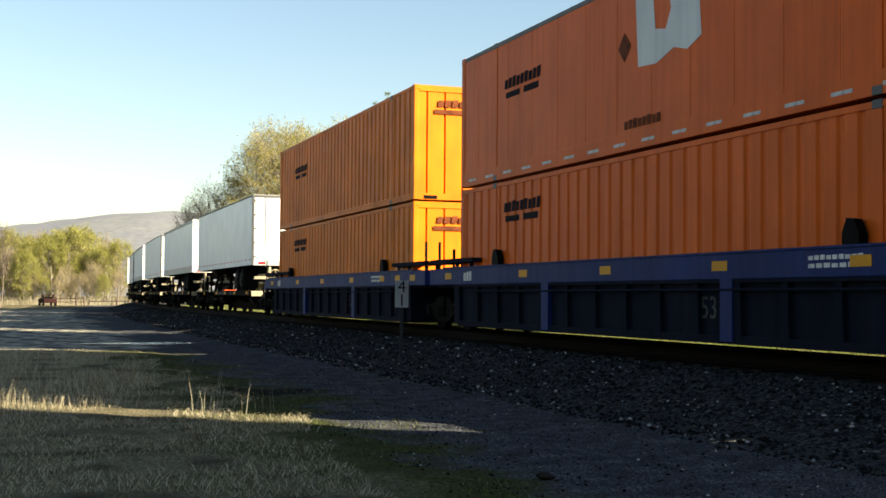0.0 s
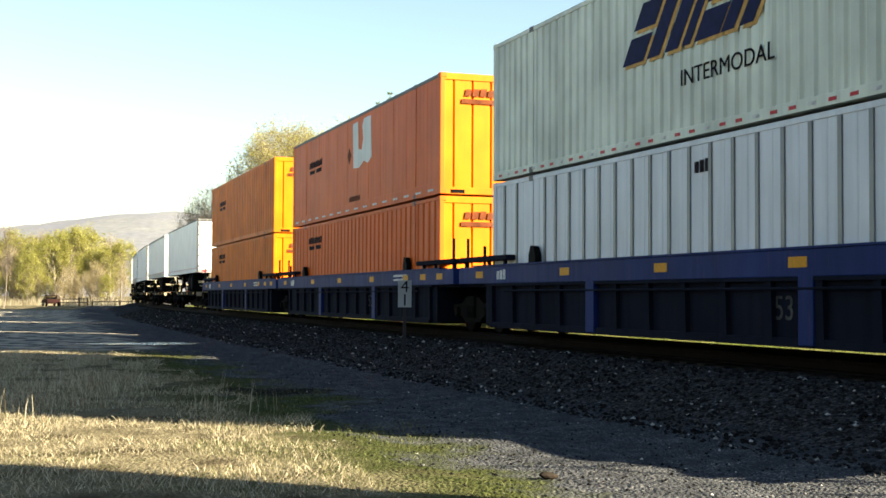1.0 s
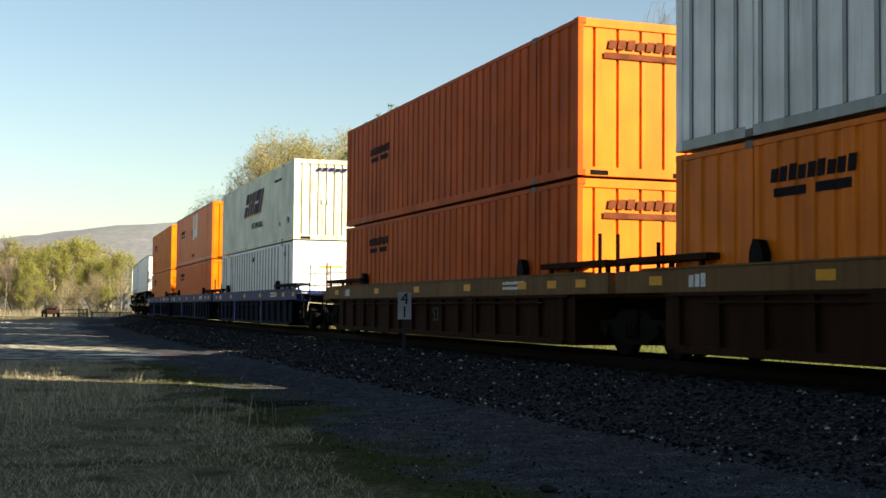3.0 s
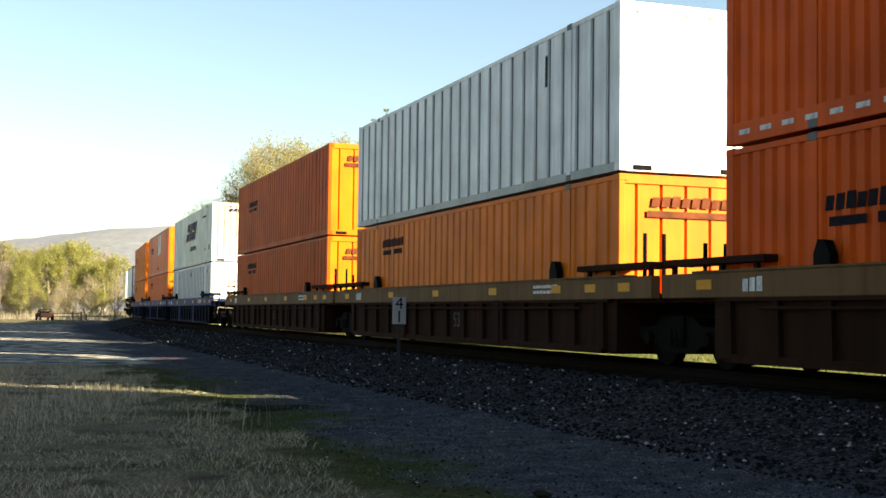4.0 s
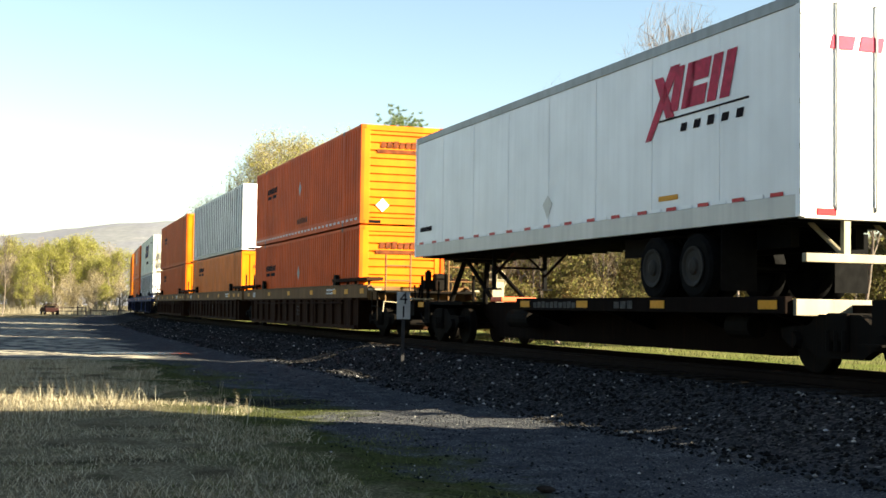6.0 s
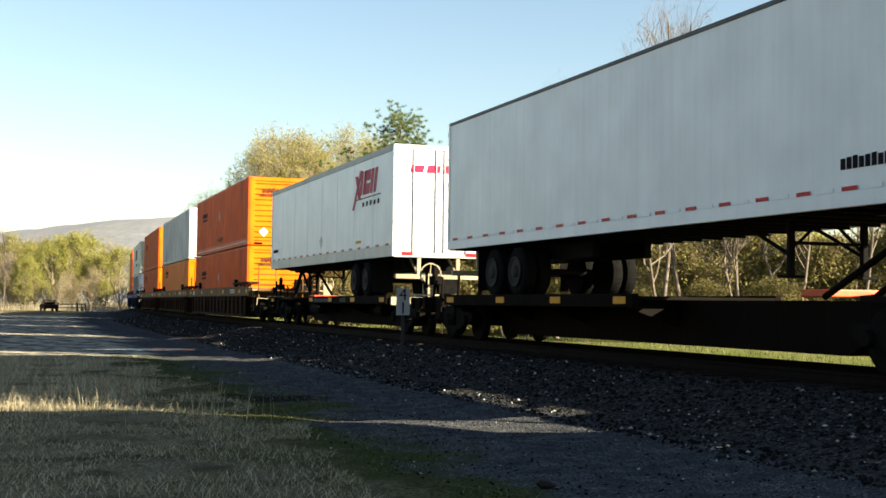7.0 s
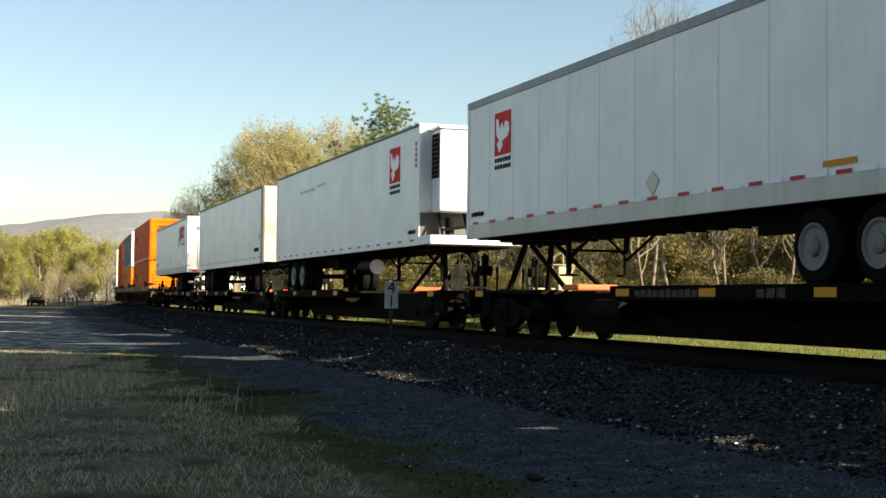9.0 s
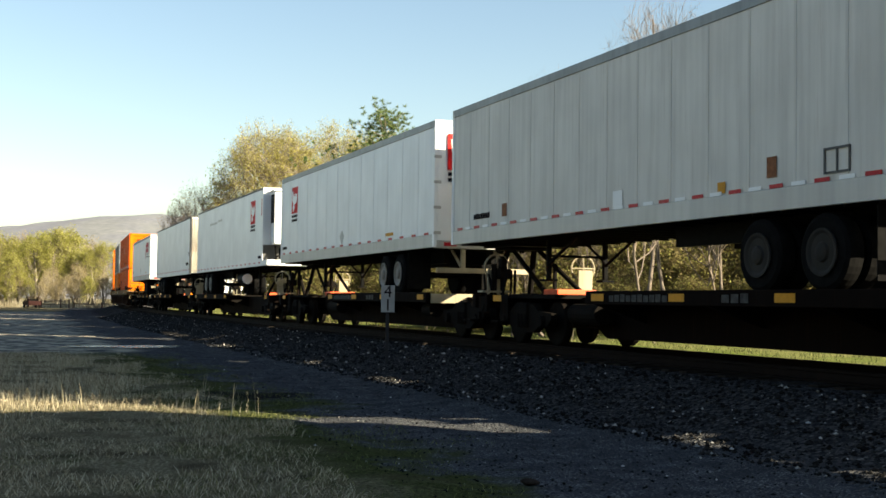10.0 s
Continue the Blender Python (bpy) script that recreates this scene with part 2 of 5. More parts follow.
def container(label, mat, style, end_mat=None, seed=0, logo=(2.45, 2.25)):
    """A 53 foot container, standing on z = 0, far end at +y; posts at the 40 foot places."""
    e = empty("shipping_container", label, "container", "containers on the train")
    hw, hl = CW / 2, CL / 2
    end_mat = end_mat or mat
    part("body", box(B(), -hw + 0.07, hw - 0.07, -hl + 0.09, hl - 0.09, 0.05, CH - 0.04), mat, e)
    pitch, deep, share, slope = {"corr": (0.41, 0.026, 0.42, 0.12), "fine": (0.28, 0.036, 0.5, 0.2),
                                 "pale": (0.31, 0.03, 0.45, 0.16), "smooth": (1.22, 0.006, 0.03, 0.01), "posts": (0.61, 0.006, 0.1, 0.02)}[style]
    zb, zt = (0.30 if style == "smooth" or seed == 5 else 0.16), CH - 0.10
    for s in (-1, 1):
        bm = B()
        for lo, hi in ((-hl + 0.12, -6.2), (-6.0, 6.0), (6.2, hl - 0.12)):
            folded(bm, s * (hw - 0.012), s, lo, hi, zb, zt, pitch, deep, share, slope)
        part("side_panel", bm, mat, e)
        part("bottom_rail", box(B(), s * (hw - 0.10), s * hw, -hl + 0.1, hl - 0.1, 0.0, zb, 0.006), mat if style != "posts" else GREY_POST, e)
        part("top_rail", box(B(), s * (hw - 0.10), s * hw, -hl + 0.1, hl - 0.1, zt, CH - 0.015, 0.006), mat if style != "smooth" else DARK_RAIL, e)
        for y in (-hl + 0.06, -6.1, 6.1, hl - 0.06):
            part("corner_post" if abs(y) > 7 else "side_post", box(B(), s * (hw - 0.11), s * (hw + 0.002), y - 0.095, y + 0.095, 0.0, CH, 0.01), mat, e)
            for z in (0.0, CH - 0.118):
                part("corner_casting", box(B(), s * (hw - 0.16), s * (hw + 0.006), y - 0.1, y + 0.1, z, z + 0.118, 0.012), DARK_RAIL if abs(y) < 7 else mat, e)
        if style == "posts":
            first = None
            even = [-7.655 + i * 0.6124 for i in range(26)]
            for y in even if seed == 9 else (7.47, 6.82, 5.45, *(4.96 - 0.608 * i for i in range(18)), -6.7, -7.3):
                if first is None:
                    first = part("stake", box(B(), s * (hw - 0.03), s * (hw + 0.012), -0.045, 0.045, zb, zt, 0.008), GREY_POST, e)
                    first.location.y = y
                else:
                    again(first, e, pose(0, y, 0))
    part("roof", box(B(), -hw + 0.06, hw - 0.06, -hl + 0.08, hl - 0.08, CH - 0.05, CH - 0.02), mat, e)
    # ends: the near one carries doors or ribs
    for s in (-1, 1):
        y = s * hl
        part("end_sill", box(B(), -hw + 0.1, hw - 0.1, y - s * 0.12, y, 0, 0.17, 0.008), end_mat, e)
        part("end_header", box(B(), -hw + 0.1, hw - 0.1, y - s * 0.12, y, CH - 0.16, CH, 0.008), end_mat, e)
    y = -hl
    if style == "fine":
        part("end_panel", folded(B(), y + 0.02, -1, 0.2, CH - 0.18, -hw + 0.28, hw - 0.28, 0.235, 0.05, 0.22, 0.05, axis="z"), end_mat, e)
        for s in (-1, 1):
            part("end_post", box(B(), s * (hw - 0.29), s * (hw - 0.1), y, y + 0.1, 0.15, CH - 0.15, 0.01), end_mat, e)
        bars("lettering", e, LETTER_FADED, y - 0.004, -0.72, 0.98, 2.24, 0.2, 9, "y", 0.03)
        plate("underline", e, LETTER_FADED, ((-0.8, 2.08), (0.9, 2.08), (0.9, 2.19), (-0.8, 2.19)), y - 0.004, "y")
        plate("placard", e, WHITE, ((-0.82, 0.55), (-0.62, 0.75), (-0.42, 0.55), (-0.62, 0.35)), y - 0.006, "y", label="white diamond placard")
    elif style in ("corr", "smooth"):
        part("end_panel", folded(B(), y + 0.025, -1, -hw + 0.11, hw - 0.11, 0.17, CH - 0.16, 0.48, 0.035, 0.14, 0.05, axis="y"), end_mat, e)
        bars("lettering", e, LETTER_FADED, y - 0.004, -0.70, 1.05, 2.36, 0.19, 9, "y", 0.03)
        plate("underline", e, LETTER_FADED, ((-0.76, 2.18), (1.0, 2.18), (1.0, 2.29), (-0.76, 2.29)), y - 0.004, "y")
    elif style == "pale":
        part("end_panel", folded(B(), y + 0.025, -1, -hw + 0.11, hw - 0.11, 0.17, CH - 0.16, 0.30, 0.035, 0.4, 0.12, axis="y"), end_mat, e)
        bars("lettering", e, LETTER_BLUE, y - 0.004, -0.55, 0.62, 2.48, 0.14, 5, "y", 0.08)
        bars("marking", e, ALU, y - 0.004, -0.3, 0.12, 1.3, 0.2, 2, "y")
    else:
        part("end_panel", folded(B(), y + 0.025, -1, -hw + 0.11, hw - 0.11, 0.17, CH - 0.16, 0.48, 0.04, 0.12, 0.04, axis="y"), end_mat, e)
    part("far_end_panel", box(B(), -hw + 0.1, hw - 0.1, hl - 0.1, hl - 0.03, 0.15, CH - 0.15), mat, e)
    for x in (-0.85, 0.85):
        part("fork_pocket", box(B(), x - 0.18, x + 0.18, y - 0.004, y + 0.05, 0.02, 0.11), BLACK, e)
    # markings on the camera's side
    fx = -hw + 0.008 if style in ("smooth", "posts") else -hw + 0.010
    if style in ("corr", "fine", "smooth") and seed != 9:
        a, top = logo
        bars("lettering", e, LETTER_DARK, fx, hl - a, hl - a - 1.85, top, 0.22, 9, "x", -0.03)
        bars("underline", e, LETTER_DARK, fx, hl - a, hl - a - 1.85, top - 0.2, 0.14, 2, "x")
    return e


def tape(e, x, y0, y1, z, mats, step, length, height=0.06, name="reflector_strip"):
    """A row of reflective strips along a lower edge."""
    firsts = {}
    n = int(abs(y1 - y0) / step)
    for i in range(n):
        mat = mats[i % len(mats)]
        y = y0 + (y1 - y0) * (i + 0.5) / n
        if mat not in firsts:
            firsts[mat] = part(name, box(B(), x - 0.004, x + 0.002, -length / 2, length / 2, 0, height), mat, e)
            firsts[mat].location = (0, y, z)
        else:
            again(firsts[mat], e, pose(0, y, z))


def truck(parent, y):
    """A two-axle freight truck under a car."""
    t = new("truck")
    t.parent = parent
    t.location.y = y
    for s in (-1, 1):
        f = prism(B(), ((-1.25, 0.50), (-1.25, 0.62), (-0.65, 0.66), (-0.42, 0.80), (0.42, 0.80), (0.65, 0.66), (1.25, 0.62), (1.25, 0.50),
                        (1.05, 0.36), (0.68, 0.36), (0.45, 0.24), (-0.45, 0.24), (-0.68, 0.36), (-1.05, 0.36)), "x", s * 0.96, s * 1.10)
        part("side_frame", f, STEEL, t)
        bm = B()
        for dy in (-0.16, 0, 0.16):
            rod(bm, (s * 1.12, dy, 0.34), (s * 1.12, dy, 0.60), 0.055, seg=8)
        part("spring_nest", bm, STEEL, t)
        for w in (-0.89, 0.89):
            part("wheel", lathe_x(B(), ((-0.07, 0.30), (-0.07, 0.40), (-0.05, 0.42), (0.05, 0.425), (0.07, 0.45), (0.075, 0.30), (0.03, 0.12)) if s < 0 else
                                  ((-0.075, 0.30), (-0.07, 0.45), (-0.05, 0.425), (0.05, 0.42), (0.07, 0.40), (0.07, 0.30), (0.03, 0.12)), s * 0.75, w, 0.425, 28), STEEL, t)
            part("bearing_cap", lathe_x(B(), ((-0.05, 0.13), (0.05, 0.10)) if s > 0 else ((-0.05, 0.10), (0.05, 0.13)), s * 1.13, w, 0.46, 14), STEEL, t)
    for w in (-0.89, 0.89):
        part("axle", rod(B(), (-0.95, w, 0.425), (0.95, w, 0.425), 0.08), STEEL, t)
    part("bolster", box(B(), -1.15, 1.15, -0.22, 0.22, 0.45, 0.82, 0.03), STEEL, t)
    return t


def coupler(parent, y, s):
    c = rod(B(), (0, y, 0.86), (0, y + s * 0.75, 0.86), 0.10, seg=8)
    box(c, -0.16, 0.16, y + s * 0.65, y + s * 1.0, 0.70, 1.02, 0.04)
    part("coupler", c, STEEL, parent)
    bm = sweep(B(), [(-0.35, y + s * 0.15 * i, 0.72 - 0.28 * math.sin(math.pi * i / 6)) for i in range(7)], 0.03)
    part("air_hose", bm, RUBBER, parent)


def well_car(label, sill_mat, side_mat, far_gap, near_gap, far_end, near_end):
    """One unit of a well car; rail top at z = 0. far_end / near_end: True where a coupler and an end truck stand, else the half of a shared joint."""
    e = empty("well_car", label, "well car", "well car units")
    hl = CL / 2
    reach = {1: hl + (1.65 if far_end else far_gap / 2 - 0.16), -1: hl + (1.65 if near_end else near_gap / 2 - 0.16)}
    for s in (-1, 1):
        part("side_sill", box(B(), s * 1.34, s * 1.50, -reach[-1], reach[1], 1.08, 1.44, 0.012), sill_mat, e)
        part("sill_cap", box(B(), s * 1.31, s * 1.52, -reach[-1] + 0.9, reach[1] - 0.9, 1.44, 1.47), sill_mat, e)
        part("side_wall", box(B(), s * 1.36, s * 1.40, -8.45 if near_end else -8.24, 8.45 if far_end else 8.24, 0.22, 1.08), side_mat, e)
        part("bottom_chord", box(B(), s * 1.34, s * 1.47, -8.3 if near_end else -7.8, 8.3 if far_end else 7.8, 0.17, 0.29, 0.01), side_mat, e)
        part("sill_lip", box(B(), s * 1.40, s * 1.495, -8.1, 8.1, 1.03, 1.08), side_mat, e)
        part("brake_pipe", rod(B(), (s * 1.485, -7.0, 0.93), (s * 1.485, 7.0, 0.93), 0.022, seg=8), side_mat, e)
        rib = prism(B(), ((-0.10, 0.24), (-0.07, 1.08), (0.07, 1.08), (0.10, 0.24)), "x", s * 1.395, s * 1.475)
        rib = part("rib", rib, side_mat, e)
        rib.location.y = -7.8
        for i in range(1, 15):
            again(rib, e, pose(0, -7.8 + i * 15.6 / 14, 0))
        # the deeper middle ribs carry the sill colour
        for y in (-3.1, 3.1):
            part("jacking_post", box(B(), s * 1.40, s * 1.50, y - 0.16, y + 0.16, 0.2, 1.1, 0.01), sill_mat if sill_mat is BLUE else side_mat, e)
        for k, y in enumerate((-hl - 1.1 if near_end else -hl - 0.6, -7.44, -6.04, -2.94, 0.61, 4.11, hl + 0.3)):
            part("reflector", box(B(), s * 1.50, s * 1.506, y - 0.20, y + 0.20, 1.20, 1.34), YELLOW, e)
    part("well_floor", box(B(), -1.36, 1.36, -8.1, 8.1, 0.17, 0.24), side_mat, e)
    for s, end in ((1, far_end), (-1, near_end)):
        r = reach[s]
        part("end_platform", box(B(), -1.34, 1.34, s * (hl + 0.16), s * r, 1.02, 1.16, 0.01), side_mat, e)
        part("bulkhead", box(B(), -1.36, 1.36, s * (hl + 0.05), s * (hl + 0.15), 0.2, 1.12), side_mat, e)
        part("draft_sill", box(B(), -0.32, 0.32, s * (hl + 0.15), s * (hl + (3.0 if end else 1.1)), 0.68, 1.02, 0.02), STEEL, e)
        for x in (-1, 1):
            # guide castings that hold the container, and the raised walkway beside it
            part("container_guide", prism(B(), ((-0.18, 1.44), (-0.18, 1.60), (-0.08, 1.78), (0.06, 1.80), (0.15, 1.62), (0.15, 1.44)), "x", x * 1.31, x * 1.44), BLACK, e).location.y = s * 5.75
            part("walkway", box(B(), x * 1.02, x * 1.50, s * (6.9 if not end else 5.7), s * (r - 0.05), 1.56, 1.66, 0.01), side_mat, e)
            for y in (7.2, hl, r - 0.2):
                part("walkway_bracket", box(B(), x * 1.36, x * 1.42, s * y - 0.04, s * y + 0.04, 1.40, 1.57), side_mat, e)
        if end:
            truck(e, s * (hl + 1.75))
            part("end_sill", box(B(), -1.45, 1.45, s * (r - 0.06), s * (r + 0.02), 1.02, 1.40, 0.01), sill_mat, e)
            part("crossover_platform", box(B(), -1.30, 1.30, s * (r + 0.05), s * (r + 1.1), 1.22, 1.28, 0.01), STEEL, e)
            coupler(e, s * (hl + 2.9), s)
            for x in (-1.25, -0.55, 0.55, 1.25):
                bm = rod(B(), (x, s * (r + 0.95), 1.0), (x, s * (r + 0.95), 2.25), 0.026, seg=8)
                part("grab_post", bm, sill_mat if sill_mat is BROWN else STEEL, e)
            for z in (1.55, 1.95):
                for x in (-1.25, 0.55):
                    part("hand_rail", rod(B(), (x, s * (r + 0.95), z), (x + 0.7, s * (r + 0.95), z), 0.02, seg=8), sill_mat if sill_mat is BROWN else STEEL, e)
            for x in (-1.42, 1.42):
                st = B()
                for y in (0.25, 0.75):
                    rod(st, (x, s * (r + y), 0.45), (x, s * (r + y), 1.24), 0.018, seg=6)
                for z in (0.47, 0.85):
                    rod(st, (x, s * (r + 0.25), z), (x, s * (r + 0.75), z), 0.018, seg=6)
                part("side_ladder", st, STEEL, e)
                # open end of the walkway box, step plates and the lifting lever
                part("step_plate", box(B(), x - 0.13, x + 0.13, s * (r + 0.28), s * (r + 0.72), 1.28, 1.33, 0.008), CREAM, e)
                part("corner_plate", prism(B(), ((s * r, 1.02), (s * r, 1.42), (s * (r + 0.55), 1.30), (s * (r + 0.9), 1.05)), "x", x * 0.97, x * 0.99), sill_mat, e)
            part("cut_lever", rod(rod(B(), (-1.3, s * (r + 1.0), 0.98), (-0.2, s * (r + 1.15), 0.90), 0.016, seg=6), (-1.3, s * (r + 1.0), 0.98), (-1.34, s * (r + 1.05), 0.70), 0.016, seg=6), CREAM, e)
            part("brake_housing", box(B(), 0.35, 0.85, s * (r + 0.15), s * (r + 0.42), 1.30, 1.78, 0.04), STEEL, e)
            part("brake_rigging", rod(rod(B(), (-0.7, s * (r - 0.4), 0.55), (-0.7, s * (r + 0.9), 0.75), 0.03, seg=6), (0.5, s * (r - 0.4), 0.55), (0.5, s * (r + 0.9), 0.75), 0.03, seg=6), STEEL, e)
        else:
            if s < 0:
                truck(e, -(hl + near_gap / 2))
            for x in (-1.2, -0.85):
                part("grab_post", rod(B(), (x, s * (hl + 0.75), 1.1), (x, s * (hl + 0.75), 2.15 if s < 0 else 1.9), 0.035, seg=8), BLACK, e)
            part("hand_rail", rod(B(), (-1.2, s * (hl + 0.75), 1.6), (-0.85, s * (hl + 0.75), 1.6), 0.02, seg=6), BLACK, e)
    wording("length_mark", "53", 0.46, FAINT, e, on_side(-1.402, -2.5 if sill_mat is BLUE else -0.557, 0.66))
    bars("stencil", e, LETTER_WHITE, -1.501, -5.0, -6.1, 1.30, 0.06, 9)
    bars("stencil", e, LETTER_WHITE, -1.501, -5.0, -6.1, 1.20, 0.06, 7)
    bars("car_number", e, LETTER_WHITE, -1.501, 7.4, 6.9, 1.16, 0.2, 3)
    return e


def stack(u_far, top, bottom, car, base=0.30):
    mid = u_far - CL / 2
    rides(car, mid)
    rides(bottom, mid, pose(0, 0, base))
    rides(top, mid, pose(0, 0, base + CH + 0.05))


BLUE_LABEL = "dark blue articulated well car unit with soot and shade on its ribbed sides"
BROWN_LABEL = "weathered brown well car unit with a ribbed side and yellow reflectors"
LBL = "weathered orange corrugated container on the train"
# blue well car: three units
stack(46.01, container("orange corrugated container on top of another orange one", ORANGE, "corr", logo=(2.45, 1.84)), container(LBL, ORANGE, "corr"),
      well_car(BLUE_LABEL, BLUE, BLUE_DARK, 5.2, 3.46, True, False))
b_top = container("smooth faded orange container with a worn grey emblem patch", ORANGE_SIDE, "smooth", ORANGE, logo=(2.45, 1.84))
tape(b_top, -CW / 2 - 0.002, 7.9, -7.9, 0.10, (LETTER_WHITE,), 0.95, 0.42, 0.05)
plate("worn_patch", b_top, ALU, ((-0.05, 2.66), (-0.62, 2.68), (-0.72, 1.86), (-1.05, 1.80), (-1.22, 2.1), (-1.12, 2.5), (-1.30, 2.69), (-2.0, 2.69), (-2.12, 1.5), (-1.7, 1.36), (-1.3, 1.46), (-0.75, 1.30), (-0.15, 1.34)), -CW / 2 + 0.008, label="torn grey remains of an emblem")
plate("placard", b_top, LETTER_FADED, ((0.55, 1.75), (0.33, 2.0), (0.1, 1.75), (0.33, 1.5)), -CW / 2 + 0.008)
bars("stencil", b_top, LETTER_FADED, -CW / 2 + 0.008, 0.35, -0.9, 0.36, 0.16, 8)
stack(26.36, b_top, container(LBL, ORANGE_SIDE, "corr", ORANGE), well_car(BLUE_LABEL, BLUE, BLUE_DARK, 3.46, 3.43, False, False))
c_top = container("pale grey corrugated container with slanted dark blue lettering", PALE, "pale", END_RUST)
tape(c_top, -CW / 2 - 0.002, 7.9, -7.9, 0.05, (RED, LETTER_WHITE, RED), 0.42, 0.16, 0.05)
def slanted(t, x, y, z, h, w, k, mat, cuts):
    """A bold leaning letter made of plain strokes; cuts: strokes as (from, to) across its width and (low, high) of its height."""
    for a, b, lo, hi in cuts:
        plate("emblem_letter", t, mat, ((y - a * w - lo * k, z + lo * h), (y - b * w - lo * k, z + lo * h), (y - b * w - hi * k, z + hi * h), (y - a * w - hi * k, z + hi * h)), x)


HALVES, PAIR = ((0.0, 1.0, 0.0, 0.44), (0.0, 1.0, 0.56, 1.0)), ((0.0, 0.42, 0.0, 1.0), (0.58, 1.0, 0.0, 1.0))
STROKES = {"bowl": HALVES, "twin": PAIR, "bar": ((0.0, 1.0, 0.0, 1.0),), "arm": HALVES, "tee": PAIR, "leg": HALVES, "roof": PAIR}
for sort, a, w in (("bowl", 2.25, 0.72), ("twin", 1.42, 1.0), ("bar", 0.32, 0.26), ("arm", -0.05, 0.72), ("tee", -0.80, 0.85)):
    slanted(c_top, -CW / 2 + 0.010, a - 0.07, 1.36, 0.94, w, 0.72, LETTER_GOLD, STROKES[sort])
    slanted(c_top, -CW / 2 + 0.004, a, 1.42, 0.94, w, 0.72, LETTER_BLUE, STROKES[sort])
wording("wording", "INTERMODAL", 0.36, LETTER_DARK, c_top, on_side(-CW / 2 + 0.004, -0.9, 0.92), 1.12)
wording("length_mark", "53ft", 0.34, LETTER_DARK, c_top, on_side(-CW / 2 + 0.004, -7.1, 0.74))
bars("stencil", c_top, LETTER_DARK, -CW / 2 + 0.006, -4.45, -5.85, 2.33, 0.1, 9)
bars("stencil", c_top, LETTER_DARK, -CW / 2 + 0.006, -5.5, -5.75, 0.6, 0.2, 1)
c_bot = container("white container with grey outside stakes in the blue well car", PANEL, "posts", WHITE)
bars("stencil", c_bot, LETTER_DARK, -CW / 2 + 0.004, -0.05, -0.5, 2.38, 0.2, 3)
bars("stencil", c_bot, LETTER_DARK, -CW / 2 + 0.004, -6.45, -6.85, 2.4, 0.16, 3)
plate("end_mark", c_bot, YELLOW, ((-0.35, 1.95), (0.55, 1.95), (0.55, 2.02), (-0.35, 2.02)), -CL / 2 + 0.02, "y")
stack(6.74, c_top, c_bot, well_car(BLUE_LABEL, BLUE, BLUE_DARK, 3.43, 7.41, False, True))
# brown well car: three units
# darker sides, brighter ends: shade and sun are put into the two colours
stack(-16.94, container("orange corrugated container on the upper tier, its shaded side darker", ORANGE_SIDE_DARK, "corr", ORANGE, logo=(2.45, 1.84)), container(LBL, ORANGE_SIDE_DARK, "corr", ORANGE),
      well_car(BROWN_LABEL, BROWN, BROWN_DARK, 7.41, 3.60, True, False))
e_top = container("white ribbed container stacked above an orange one", WHITE_OLD, "posts", WHITE, 9)
bars("stencil", e_top, LETTER_DARK, -CW / 2 + 0.004, -5.0, -5.25, 1.9, 0.7, 1)
stack(-36.66, e_top, container(LBL, ORANGE, "corr"), well_car(BROWN_LABEL, BROWN, BROWN_DARK, 3.60, 3.33, False, False))
# the finely corrugated pair: sunlit ends are coloured in the brighter orange
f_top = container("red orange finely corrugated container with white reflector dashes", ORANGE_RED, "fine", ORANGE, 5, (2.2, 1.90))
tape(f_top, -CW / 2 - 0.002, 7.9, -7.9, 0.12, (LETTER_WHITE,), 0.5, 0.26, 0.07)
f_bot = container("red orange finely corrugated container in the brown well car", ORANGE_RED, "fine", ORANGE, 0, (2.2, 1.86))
for c in (f_top, f_bot):
    plate("placard", c, GREY_POST, ((0.2, 1.68), (0.0, 1.93), (-0.2, 1.68), (0.0, 1.43)), -CW / 2 + 0.008)
bars("stencil", f_top, LETTER_FADED, -CW / 2 + 0.008, 0.4, -1.25, 0.45, 0.2, 5)
stack(-56.14, f_top, f_bot, well_car(BROWN_LABEL, BROWN, BROWN_DARK, 3.33, 5.16, False, True))


# ---- trailers on spine cars ----
def dual(parent, y, rim, z=0.375):
    """One axle with two tyres at each end."""
    part("axle", rod(B(), (-1.15, y, z), (1.15, y, z), 0.07), BLACK, parent)
    for s in (-1, 1):
        w = new("wheel")
        w.parent = parent
        for x in (s * 1.12, s * 0.80):
            part("tyre", lathe_x(B(), ((-0.13, 0.29), (-0.135, 0.44), (-0.10, 0.495), (-0.03, 0.505), (0.03, 0.505), (0.10, 0.495), (0.135, 0.44), (0.13, 0.29)), x, y, z, 32), RUBBER, w)
        part("rim", lathe_x(B(), ((0.0, 0.305), (s * 0.025, 0.305), (s * 0.022, 0.275), (s * 0.0, 0.235), (s * -0.012, 0.14), (s * 0.03, 0.115), (s * 0.045, 0.06)), s * 1.266, y, z, 28), rim, w)
        bm = B()
        for i in range(5):
            a = 2 * math.pi * i / 5
            rod(bm, (s * 1.235, y + 0.165 * math.cos(a), z + 0.165 * math.sin(a)), (s * 1.262, y + 0.165 * math.cos(a), z + 0.165 * math.sin(a)), 0.035, seg=10)
        part("hand_hole", bm, BLACK, w)


